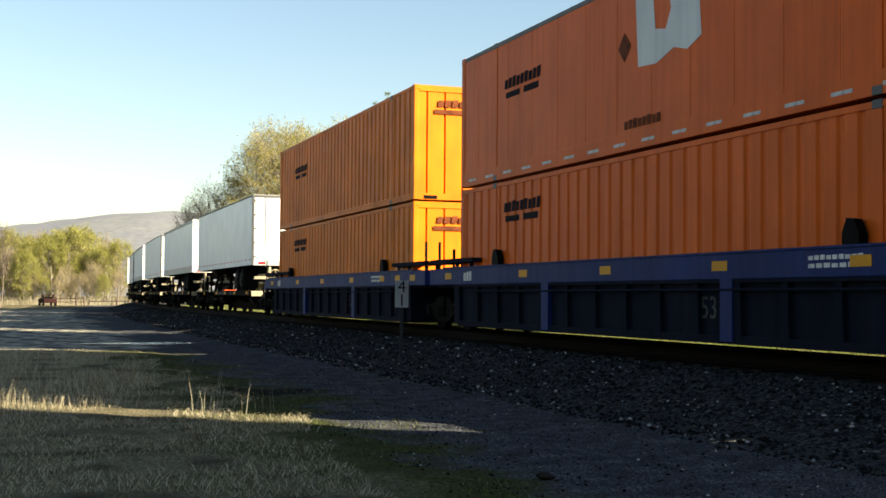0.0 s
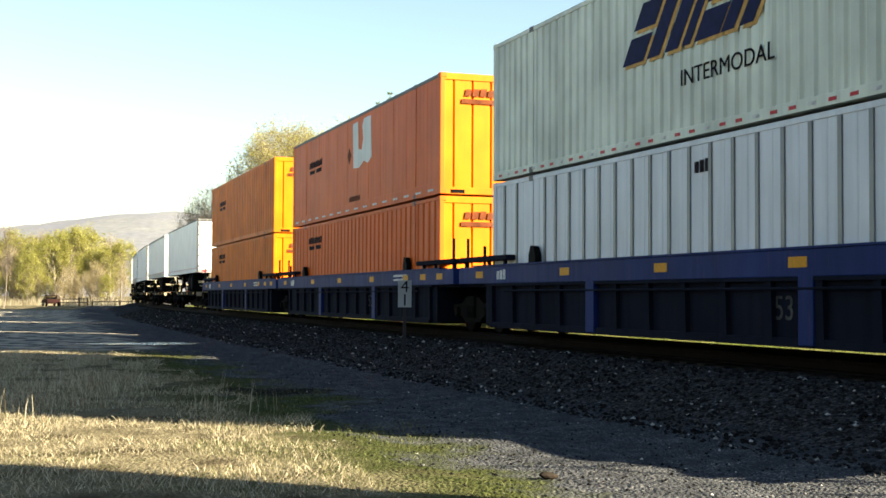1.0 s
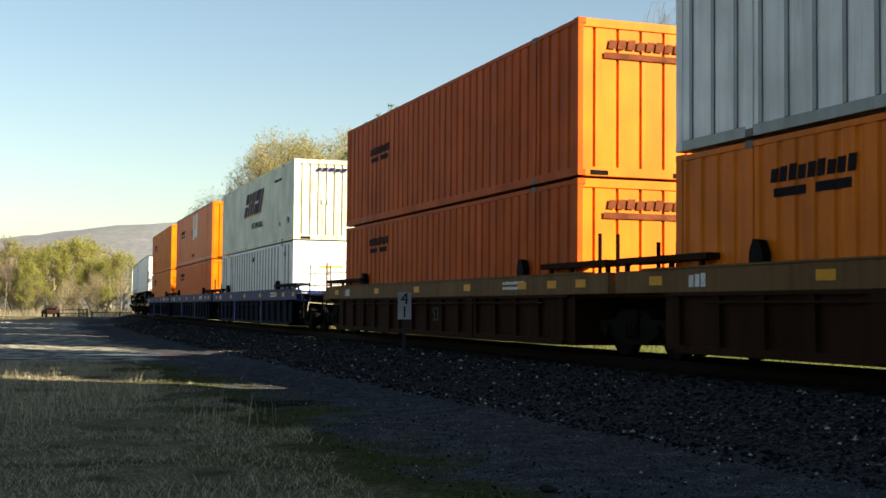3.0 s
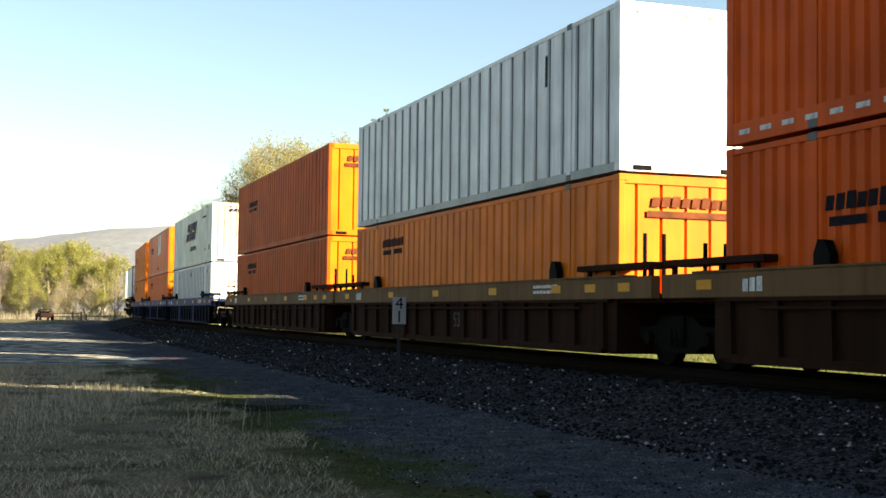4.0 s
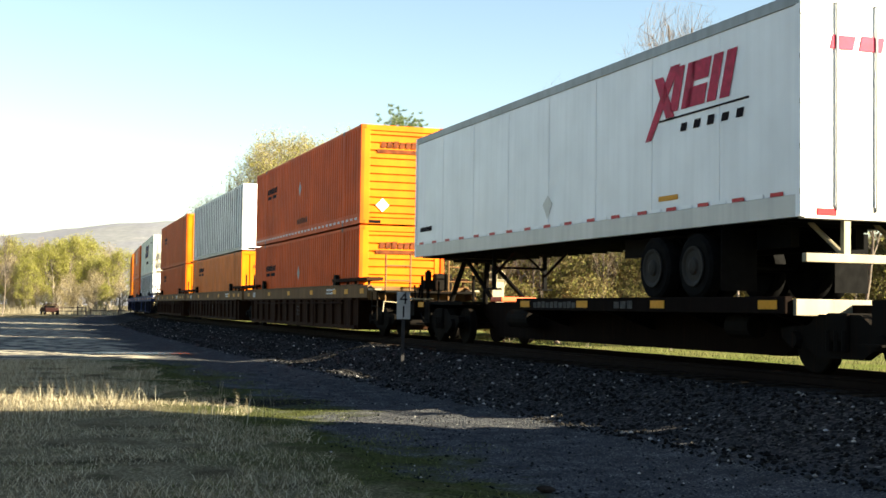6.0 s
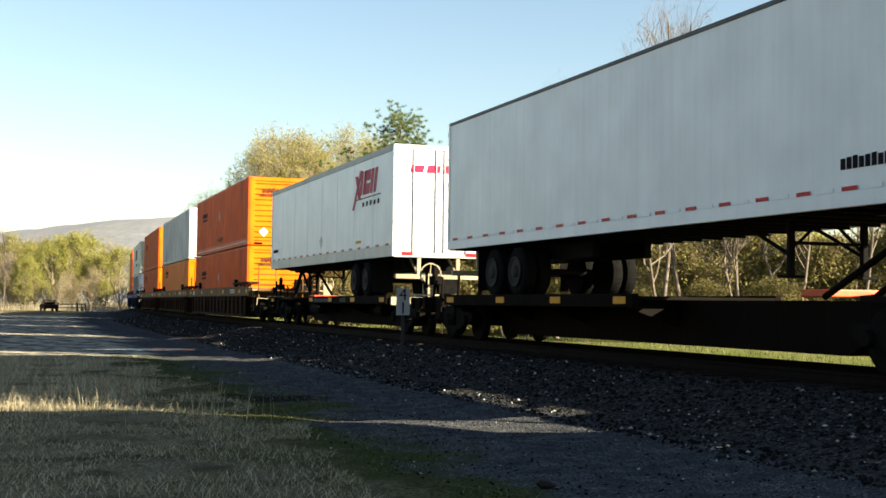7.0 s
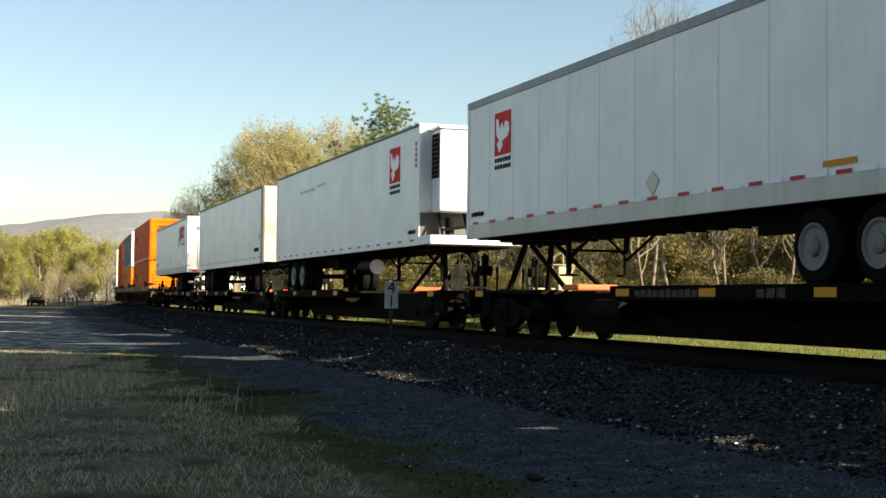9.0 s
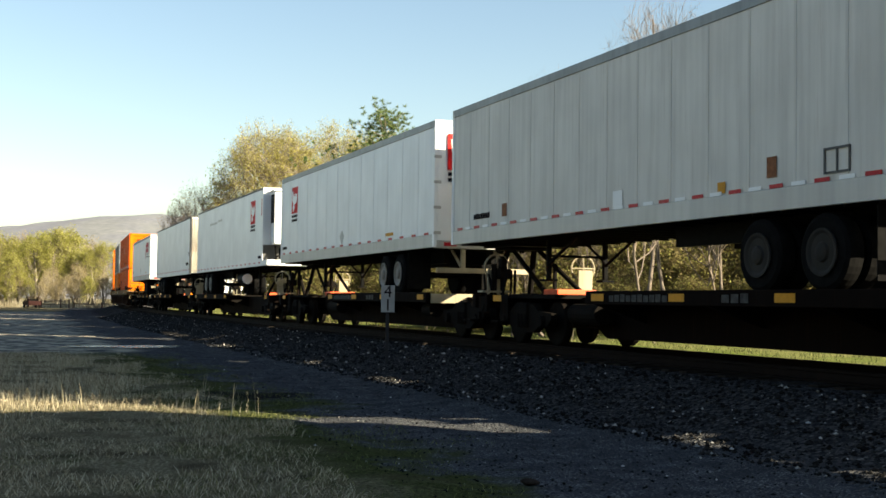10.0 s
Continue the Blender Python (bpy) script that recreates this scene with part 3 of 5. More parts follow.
def trailer(label, style, rear_near=True, box_h=2.92, seams=1.22, rim=RIM_DARK, wall=WHITE, cut=0.0):
    """A 53 foot road trailer. z = 0 is the deck under its tyres; rear towards -y, turned later where its front looks to the camera."""
    e = empty("semi_trailer", label, "trailer", "trailers on the train")
    hw, hl = 1.30, CL / 2
    rb = -hl + cut          # the rear end
    z0, z1 = 0.95, 0.95 + box_h
    rail = {"grey": ALU, "white": WHITE, "reefer": WHITE}[style]
    top = {"grey": GREY_POST, "white": DARK_RAIL, "reefer": DARK_RAIL}[style]
    post = {"grey": WHITE, "white": DARK_RAIL, "reefer": WHITE}[style]
    part("body", box(B(), -hw + 0.01, hw - 0.01, rb + 0.04, hl - 0.03, z0 + 0.06, z1 - 0.03, 0.008), wall, e)
    for s in (-1, 1):
        part("bottom_rail", box(B(), s * (hw - 0.06), s * (hw + 0.006), rb + 0.02, hl - 0.02, z0, z0 + (0.30 if style == "grey" else 0.2), 0.008), rail, e)
        part("top_rail", box(B(), s * (hw - 0.06), s * (hw + 0.008), rb + 0.02, hl - 0.02, z1 - (0.16 if style == "grey" else 0.07), z1, 0.008), top, e)
        for y in (rb + 0.06, hl - 0.05):
            part("corner_post", box(B(), s * (hw - 0.08), s * (hw + 0.008), y - 0.06, y + 0.06, z0, z1, 0.012), post if (y < 0) == rear_near or style != "white" else WHITE, e)
        if seams:
            n = int((hl - rb) / seams)
            first = None
            for i in range(1, n):
                y = rb + i * (hl - rb) / n
                if first is None:
                    first = part("seam_strip", box(B(), s * (hw - 0.02), s * (hw - 0.004), -0.028, 0.028, z0 + 0.28, z1 - 0.1, 0.003), wall, e)
                    first.location.y = y
                else:
                    again(first, e, pose(0, y, 0))
        if style != "reefer":
            tape(e, s * (hw + 0.006) if s < 0 else s * (hw + 0.008), hl - 0.3, rb + 0.3, z0 + (0.30 if style == "grey" else 0.20), (RED, WHITE), 0.47, 0.30, 0.055)
        else:
            tape(e, s * (hw + 0.008), hl - 0.3, rb + 0.3, z0 + 0.1, (RED, WHITE), 0.47, 0.3, 0.05)
    part("roof", box(B(), -hw + 0.05, hw - 0.05, rb + 0.05, hl - 0.05, z1 - 0.02, z1 + 0.012), ALU, e)
    # rear doors with lock rods and hinges
    for s in (-1, 1):
        d = part("door", box(B(), s * 0.012, s * (hw - 0.08), rb + 0.005, rb + 0.05, z0 + 0.16, z1 - 0.12, 0.008), WHITE, e)
        for x in (0.12, 0.75):
            part("lock_rod", rod(B(), (s * x, rb - 0.02, z0 + 0.1), (s * x, rb - 0.02, z1 - 0.1), 0.016, seg=8), ALU, d)
        for k in range(5):
            z = z0 + 0.3 + k * (box_h - 0.6) / 4
            part("hinge", box(B(), s * (hw - 0.16), s * (hw + 0.012), rb - 0.012, rb + 0.02, z, z + 0.07), ALU if style == "grey" else DARK_RAIL, d)
        part("tail_light", box(B(), s * 0.75, s * 1.05, rb - 0.012, rb + 0.05, z0 + 0.03, z0 + 0.12), RED, e)
    part("rear_sill", box(B(), -hw + 0.05, hw - 0.05, rb, rb + 0.14, z0 - 0.02, z0 + 0.16, 0.01), ALU, e)
    part("rear_header", box(B(), -hw + 0.05, hw - 0.05, rb, rb + 0.14, z1 - 0.13, z1 - 0.005, 0.01), ALU if style == "grey" else DARK_RAIL, e)
    g = box(B(), -1.2, 1.2, rb + 0.02, rb + 0.12, 0.36, 0.48, 0.01)
    for x in (-0.55, 0.55):
        box(g, x - 0.05, x + 0.05, rb + 0.03, rb + 0.11, 0.46, z0)
        rod(g, (x, rb + 0.1, 0.46), (x, rb + 0.85, z0), 0.035, seg=8)
    part("underride_guard", g, CREAM, e)
    # underside: cross members, slider, tandem, legs
    cm = part("cross_member", box(B(), -hw + 0.05, hw - 0.05, -0.02, 0.02, z0 - 0.03, z0 + 0.07), BLACK, e)
    cm.location.y = rb + 0.5
    for i in range(1, 22):
        again(cm, e, pose(0, rb + 0.5 + i * (hl - rb - 1.0) / 21, 0))
    for x in (-0.55, 0.55):
        part("slider_rail", box(B(), x - 0.07, x + 0.07, rb + 1.2, rb + 6.2, 0.62, z0), BLACK, e)
    for y in (-hl + 2.75 + 0.18 * cut, -hl + 4.0 + 0.28 * cut):
        dual(e, y, rim)
    for s in (-1, 1):
        part("mud_flap", box(B(), s * 0.68, s * 1.28, -hl + 1.95, -hl + 1.965, 0.0, 0.9), RUBBER, e)
        leg = box(B(), s * 0.62 - 0.045, s * 0.62 + 0.045, hl - 3.72, hl - 3.63, 0.16, z0, 0.012)
        box(leg, s * 0.62 - 0.13, s * 0.62 + 0.13, hl - 3.82, hl - 3.53, 0.12, 0.16)
        part("landing_leg", leg, BLACK, e)
        part("leg_brace", rod(rod(B(), (s * 0.62, hl - 3.7, 0.45), (s * 0.62, hl - 4.9, z0), 0.03, seg=8), (s * 0.62, hl - 3.7, 0.5), (s * 0.1, hl - 3.7, z0), 0.025, seg=8), BLACK, e)
    part("leg_cross_brace", rod(B(), (-0.62, hl - 3.68, 0.62), (0.62, hl - 3.68, 0.62), 0.025, seg=8), BLACK, e)
    part("coupler_plate", box(B(), -0.6, 0.6, hl - 1.9, hl - 0.2, z0 - 0.06, z0 - 0.01), BLACK, e)
    part("kingpin", rod(B(), (0, hl - 0.95, z0 - 0.18), (0, hl - 0.95, z0 - 0.04), 0.05), STEEL, e)
    return e


def spine_car(label, trucks):
    """A spine car for one trailer: middle beam, wheel platform, hitch stand, trucks. Wheel platform towards -y."""
    e = empty("spine_car", label, "spine car", "spine cars")
    lo, hi = min(trucks), max(trucks)
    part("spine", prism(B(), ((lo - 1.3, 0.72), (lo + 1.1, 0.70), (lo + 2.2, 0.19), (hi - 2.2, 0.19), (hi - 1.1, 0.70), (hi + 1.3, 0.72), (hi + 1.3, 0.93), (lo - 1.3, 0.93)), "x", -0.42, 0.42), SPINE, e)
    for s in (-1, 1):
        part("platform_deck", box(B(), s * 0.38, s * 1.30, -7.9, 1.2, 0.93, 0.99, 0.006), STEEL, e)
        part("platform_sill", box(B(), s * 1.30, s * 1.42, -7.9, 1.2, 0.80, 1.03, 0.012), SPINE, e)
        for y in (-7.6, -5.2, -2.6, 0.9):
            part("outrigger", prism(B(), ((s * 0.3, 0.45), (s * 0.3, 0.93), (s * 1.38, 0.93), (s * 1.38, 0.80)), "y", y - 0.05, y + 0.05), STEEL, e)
        for y in (-7.5, -4.5, -1.8, 0.75):
            part("reflector", box(B(), s * 1.42, s * 1.426, y - 0.22, y + 0.22, 0.86, 0.98), YELLOW, e)
        part("hitch_deck", box(B(), s * 0.36, s * 1.0, hi - 1.2, hi + 1.2, 0.90, 0.98, 0.006), STEEL, e)
        for y in (lo - 0.9, hi + 0.9):
            part("side_step", box(box(B(), s * 1.12, s * 1.36, y - 0.2, y + 0.2, 0.42, 0.45), s * 1.12, s * 1.15, y - 0.2, y + 0.2, 0.42, 0.98), STEEL, e)
        part("end_reflector", box(B(), s * 1.36, s * 1.366, hi + 0.55, hi + 0.95, 0.84, 0.96), YELLOW, e)
    bars("car_number", e, FAINT, -1.421, 0.35, -1.55, 0.85, 0.12, 10)
    bars("stencil", e, FAINT, -1.421, -3.0, -3.7, 0.85, 0.13, 3)
    part("deck_plate", box(B(), -0.38, 0.38, -7.9, 1.2, 0.935, 0.985), STEEL, e)
    part("deck_end", box(B(), -1.30, 1.30, -7.98, -7.9, 0.78, 1.0, 0.01), CREAM, e)
    for y, s in ((lo - 1.35, -1), (hi + 1.35, 1)):
        part("end_beam", box(B(), -1.36, 1.36, y - 0.08, y + 0.08, 0.70, 0.98, 0.015), SPINE, e)
        coupler(e, y, s)
        part("brake_post", box(B(), s * 0.9 - 0.17, s * 0.9 + 0.17, y - 0.03, y + 0.03, 0.95, 1.52, 0.02), CREAM, e)
        hoop = sweep(B(), [(s * 0.9 + 0.27 * math.cos(c * math.pi / 9), y + s * 0.11, 1.56 + 0.27 * math.sin(c * math.pi / 9)) for c in range(18)], 0.022, 6, True)
        hoop = part("brake_wheel", hoop, CREAM, e)
        for c in range(4):
            part("spoke", rod(B(), (s * 0.9, y + s * 0.07, 1.56), (s * 0.9 + 0.27 * math.cos(c * math.pi / 2), y + s * 0.11, 1.56 + 0.27 * math.sin(c * math.pi / 2)), 0.016, seg=6), CREAM, hoop)
        # valves, hoses and brackets about the joint
        for x, d, z0, z1, w in ((-1.05, 0.25, 0.95, 1.62, 0.035), (-0.86, 0.34, 0.9, 1.78, 0.045), (-0.62, 0.22, 0.9, 1.5, 0.03), (0.35, 0.3, 0.9, 1.66, 0.04)):
            part("pipe_riser", rod(B(), (x, y + s * d, z0), (x, y + s * d, z1), w, seg=8), STEEL, e)
        part("valve_body", box(box(B(), -0.98, -0.72, y + s * 0.22, y + s * 0.48, 1.30, 1.52, 0.03), -0.92, -0.80, y + s * 0.26, y + s * 0.44, 1.52, 1.74, 0.02), STEEL, e)
        hose = sweep(B(), [(-1.12 + 0.0125 * i, y + s * (0.2 + 0.094 * i), 1.40 - 0.62 * math.sin(math.pi * i / 8)) for i in range(9)], 0.026)
        part("air_line", hose, RUBBER, e)
        part("bracket", prism(B(), ((y + s * 0.1, 0.62), (y + s * 0.1, 0.95), (y + s * 0.55, 0.95), (y + s * 0.3, 0.62)), "x", -1.30, -1.24), STEEL, e)
        part("foot_board", box(B(), -1.34, -0.78, y + s * 0.12, y + s * 0.46, 1.02, 1.06, 0.006), CREAM, e)
    part("brake_cylinder", rod(B(), (-1.05, lo + 1.9, 0.62), (-1.05, lo + 2.5, 0.62), 0.17, seg=16), STEEL, e)
    for y in trucks:
        truck(e, y)
    for s in (-1, 1):
        part("hitch_leg", rod(B(), (s * 0.46, 7.7, 0.95), (s * 0.30, 7.15, 2.0), 0.065, seg=8), STEEL, e)
        part("hitch_strut", rod(B(), (s * 0.42, 4.9, 0.98), (s * 0.30, 6.95, 1.98), 0.05, seg=8), STEEL, e)
    part("hitch_head", box(B(), -0.5, 0.5, 6.65, 7.5, 1.95, 2.06, 0.03), STEEL, e)
    part("hitch_base", box(B(), -0.5, 0.35, 4.25, 4.9, 0.98, 1.09, 0.02), HITCH, e, "orange-painted hitch base")
    part("brake_reservoir", rod(B(), (-0.75, 1.8, 0.62), (-0.75, 2.9, 0.62), 0.19, seg=16), STEEL, e)
    return e


SPINE_LABEL = "dark spine car with a wheel platform, yellow reflectors and hitch stand"


def piggyback(u_far, t, rear_near, trucks=(-9.5, 4.5)):
    mid = u_far - CL / 2
    turn = pose(0, 0, 0, 0, 0, 0 if rear_near else 180)
    rides(spine_car(SPINE_LABEL, trucks), mid, turn)
    rides(t, mid, pose(0, 0, 1.125) @ turn)
    return t


g = trailer("white trailer with slanted red lettering and a grey bottom rail", "grey", True, 2.98, 1.8)
X = -1.297
plate("emblem_letter", g, LETTER_RED, ((-3.85, 2.42), (-4.05, 2.42), (-4.95, 3.52), (-4.66, 3.52)), X)
plate("emblem_letter", g, LETTER_RED, ((-4.15, 3.40), (-4.42, 3.40), (-4.78, 2.72), (-4.52, 2.72)), X)
for sort, a, w in (("tee", -4.62, 0.62), ("leg", -5.1, 0.55), ("roof", -5.72, 0.62)):
    slanted(g, X, a, 2.80, 0.68, w, 0.22, LETTER_RED, STROKES[sort])
plate("emblem_rule", g, LETTER_DARK, ((-4.3, 2.68), (-6.85, 2.70), (-6.85, 2.73), (-4.3, 2.71)), X)
bars("emblem_text", g, LETTER_DARK, X, -4.85, -6.8, 2.46, 0.14, 5, "x", -0.04, 0.55)
bars("stencil", g, LETTER_DARK, X, 7.68, 6.8, 1.56, 0.12, 9)
plate("outline_mark", g, ALU, ((0.22, 1.7), (0.0, 1.86), (-0.22, 1.7), (0.0, 1.42)), X)
plate("caution_mark", g, YELLOW, ((-4.3, 1.42), (-4.9, 1.42), (-4.9, 1.50), (-4.3, 1.50)), X)
bars("door_lettering", g, LETTER_RED, -CL / 2 - 0.004, -0.9, 0.95, 3.2, 0.22, 4, "y", 0.05)
piggyback(-77.53, g, True, (-8.6, 6.6))

hh = trailer("plain white trailer with dark grey corner posts and roof rail", "white", False, 2.94, 0)
bars("stencil", hh, LETTER_DARK, 1.299, 6.4, 7.35, 1.42, 0.16, 8)
wording("length_mark", "53", 0.3, LETTER_DARK, hh, pose(1.296, 7.45, 1.98, 90, 0, 90))
part("dark_panel_edge", box(B(), 1.288, 1.310, 7.82, 8.05, 0.95, 3.86), DARK_RAIL, hh)
part("front_wall", box(B(), -1.22, 1.22, CL / 2 - 0.03, CL / 2 + 0.004, 1.05, 3.80, 0.004), END_RUST, hh, "stained cream front wall")
piggyback(-98.0, hh, False, (-8.2, 7.6))

r = trailer("white refrigerated trailer with a red square emblem and cooling unit", "reefer", False, 2.95, 0, RIM)
hl = CL / 2
unit = part("cooling_unit", box(B(), -1.0, 1.0, hl, hl + 0.62, 1.75, 3.72, 0.06), WHITE, r, "white cooling unit with a black grille")
part("grille", box(B(), 0.995, 1.012, hl + 0.06, hl + 0.58, 2.55, 3.62, 0.004), BLACK, unit)
for k in range(9):
    part("louvre", box(B(), 1.010, 1.020, hl + 0.09, hl + 0.55, 2.62 + k * 0.11, 2.65 + k * 0.11), DARK_RAIL, unit)
part("unit_door", box(B(), -0.92, 0.92, hl + 0.615, hl + 0.63, 1.85, 2.6, 0.006), WHITE, unit)
part("unit_grille", box(B(), -0.92, 0.3, hl + 0.615, hl + 0.628, 2.72, 3.6, 0.006), WHITE, unit)
part("unit_cap", box(B(), -1.04, 1.04, hl - 0.01, hl + 0.68, 3.72, 3.80, 0.02), WHITE, unit)
part("nose_shelf", box(B(), -1.30, 1.30, hl - 0.02, hl + 0.85, 0.95, 1.16, 0.02), WHITE, r)
# dark sheet laid over the white nose gives the recess its shade
part("nose_recess_shade", box(B(), -1.28, 1.28, hl - 0.005, hl + 0.012, 1.16, 1.74), DARK_RAIL, r)
for x in (-0.85, 0.2, 0.85):
    part("unit_strut", rod(B(), (x, hl + 0.45, 1.16), (x, hl + 0.12, 1.76), 0.03, seg=8), BLACK, r)
part("filter_canister", rod(B(), (0.62, hl + 0.3, 1.22), (0.62, hl + 0.3, 1.62), 0.11, seg=16), BLACK, r)
part("exhaust_pipe", rod(rod(B(), (0.9, hl + 0.5, 1.30), (0.05, hl + 0.5, 1.42), 0.035, seg=8), (0.05, hl + 0.5, 1.42), (0.05, hl + 0.3, 1.76), 0.035, seg=8), STEEL, r)
tank = part("fuel_tank", rod(B(), (1.0, 2.4, 0.52), (1.0, 3.6, 0.52), 0.21, seg=24), BLACK, r)
part("tank_cap", rod(B(), (1.0, 3.6, 0.52), (1.0, 3.63, 0.52), 0.205, seg=24), WHITE, tank)


def emblem(t, x, y, z, s, w=1.05, h=1.25, side="x"):
    """A red square with a white bold shape and two lines of small lettering under it. s: reading direction."""
    def P(a, b):
        return (y + s * a * w, z + b * h)
    off = 0.004 if x > 0 else -0.004
    def put(name, pts, mat, k):
        bm = B()
        lo = [bm.verts.new((x, *p) if side == "x" else (p[0], x, p[1])) for p in pts]
        d = off * k
        hi = [bm.verts.new((x + d, *p) if side == "x" else (p[0], x + d, p[1])) for p in pts]
        bm.faces.new(hi)
        for i in range(len(pts)):
            j = (i + 1) % len(pts)
            bm.faces.new((lo[i], lo[j], hi[j], hi[i]))
        part(name, bm, mat, t)
    put("emblem_panel", [P(0, 0), P(1, 0), P(1, 1), P(0, 1)], SIGN_RED, 1)
    put("emblem_shape", [P(0.1, 0.85), P(0.12, 0.5), P(0.3, 0.35), P(0.16, 0.28), P(0.3, 0.06), P(0.52, 0.22), P(0.46, 0.32), P(0.8, 0.4),
                         P(0.92, 0.55), P(0.86, 0.72), P(0.66, 0.78), P(0.58, 0.6), P(0.46, 0.76), P(0.34, 0.6), P(0.22, 0.86)], WHITE, 2)
    for k in (1, 2):
        for i in range(6):
            put("emblem_text", [P(i / 6 + 0.02, -0.16 * k), P((i + 1) / 6 - 0.02, -0.16 * k), P((i + 1) / 6 - 0.02, -0.16 * k + 0.1), P(i / 6 + 0.02, -0.16 * k + 0.1)], LETTER_DARK, 1)


emblem(r, 1.292, 5.62, 2.62, 1, 0.9, 0.9)
for a, b, z in ((-4.45, -2.4, 3.08), (-2.2, -1.1, 3.14)):
    part("repair_strip", box(B(), 1.290, 1.297, a, b, z, z + 0.09), LETTER_WHITE, r)
for k in range(5):
    part("unit_digit", box(B(), 1.292, 1.297, 7.72, 7.86, 3.38 - k * 0.13, 3.48 - k * 0.13), RED, r)
bars("stencil", r, LETTER_DARK, 1.299, 7.2, 7.8, 1.24, 0.1, 8)
piggyback(-116.70, r, False, (-8.2, 8.4))

j = trailer("white trailer with a red square emblem and seamed panels", "grey", True, 2.96, 1.22, RIM)
emblem(j, -1.293, 6.54, 2.60, -1, 0.85, 0.88)
emblem(j, -CL / 2 - 0.03, -1.0, 2.75, 1, 0.85, 0.85, "y")
plate("outline_mark", j, ALU, ((0.22, 1.55), (0.0, 1.72), (-0.22, 1.55), (0.0, 1.3)), X - 0.004)
bars("stencil", j, LETTER_DARK, X - 0.004, 7.8, 7.1, 1.42, 0.1, 8)
plate("caution_mark", j, YELLOW, ((-4.3, 1.36), (-4.95, 1.36), (-4.95, 1.44), (-4.3, 1.44)), X - 0.004)
piggyback(-136.07, j, True, (-9.5, 6.4))

PATCH = plain("brown paint patch", (0.20, 0.085, 0.04), 0.7, 12, 0.3)
k = trailer("shorter old white trailer with patches, stains and a grey bottom rail", "grey", True, 3.0, 1.0, RIM_DARK, WALL_OLD, 1.45)
bars("stencil", k, LETTER_DARK, X - 0.004, 6.75, 5.85, 1.44, 0.12, 9)
plate("patch", k, PATCH, ((5.2, 1.42), (4.95, 1.42), (4.95, 1.68), (5.2, 1.68)), X - 0.004)
plate("patch", k, WHITE, ((0.45, 1.26), (0.12, 1.26), (0.12, 1.56), (0.45, 1.56)), X - 0.006)
plate("patch", k, PATCH, ((-3.92, 1.4), (-4.14, 1.4), (-4.14, 1.68), (-3.92, 1.68)), X - 0.004)
plate("caution_mark", k, YELLOW, ((-2.72, 1.28), (-2.92, 1.28), (-2.92, 1.44), (-2.72, 1.44)), X - 0.004)
fr = B()
for a, b, c, d in ((-5.14, -5.17, 1.36, 1.66), (-5.38, -5.41, 1.36, 1.66), (-5.62, -5.65, 1.36, 1.66)):
    box(fr, X - 0.012, X, b, a, c, d)
for z in (1.34, 1.64):
    box(fr, X - 0.012, X, -5.65, -5.14, z, z + 0.03)
part("document_frame", fr, DARK_RAIL, k)
piggyback(-153.37, k, True)
# never in view: added to bound the sun streak behind the old trailer
piggyback(-171.3, trailer("unseen white trailer behind the others, added for its shadow", "grey", True), True)
# the part of the train that is already far ahead
for n, u in enumerate((67.7, 86.3, 105.0, 124.0, 143.0, 162.0)):
    piggyback(u, trailer("plain white trailer far ahead on the curve", "grey" if n % 2 else "white", True, 2.9, 1.22 if n % 2 else 0), True)


def motions():
    for thing, u, local in MOVERS:
        walk(thing, [(t, rail_pose(u + SPEED * t + 0.5 * GAIN * t * t) @ local) for t in (0, 0.5, 1, 1.5, 2, 2.5, 3, 3.5, 4, 4.5, 5, 5.5, 6, 6.5, 7, 7.5, 8, 8.5, 9, 9.5, 10)])

# ================= the ground =================
POND = (41.8, 6.6)


def profile(q):
    """Height of the ground by the distance from the track's middle."""
    a = abs(q)
    pts = ((0, 0.56), (1.75, 0.54), (3.3, 0.08), (4.4, 0.0), (5000, 0.0))
    for (a0, z0), (a1, z1) in zip(pts, pts[1:]):
        if a <= a1:
            return z0 + (z1 - z0) * (a - a0) / (a1 - a0)
    return 0.0


def ground_z(u, q):
    x, y = plan(u, q)
    z = profile(q)
    near = 1.0 if abs(q) < 30 and u < 130 else 0.0
    z += near * (0.03 * noise.noise((x * 0.5, y * 0.5, 0)) + 0.018 * noise.noise((x * 1.9, y * 1.9, 3)))
    # wheel ruts along the gravel lane
    z -= 0.03 * near * sum(math.exp(-((q - r - 0.35 * math.sin(u * 0.09)) / 0.35) ** 2) for r in (4.9, 6.6))
    # the hollow that holds water
    z -= 0.16 * math.exp(-((u - POND[0]) / 1.2) ** 2 - ((q - POND[1]) / 2.0) ** 2)
    return z


def steps(stops):
    out = []
    for a, b, d in stops:
        n = max(1, round((b - a) / d))
        out += [a + (b - a) * i / n for i in range(n)]
    return out + [stops[-1][1]]


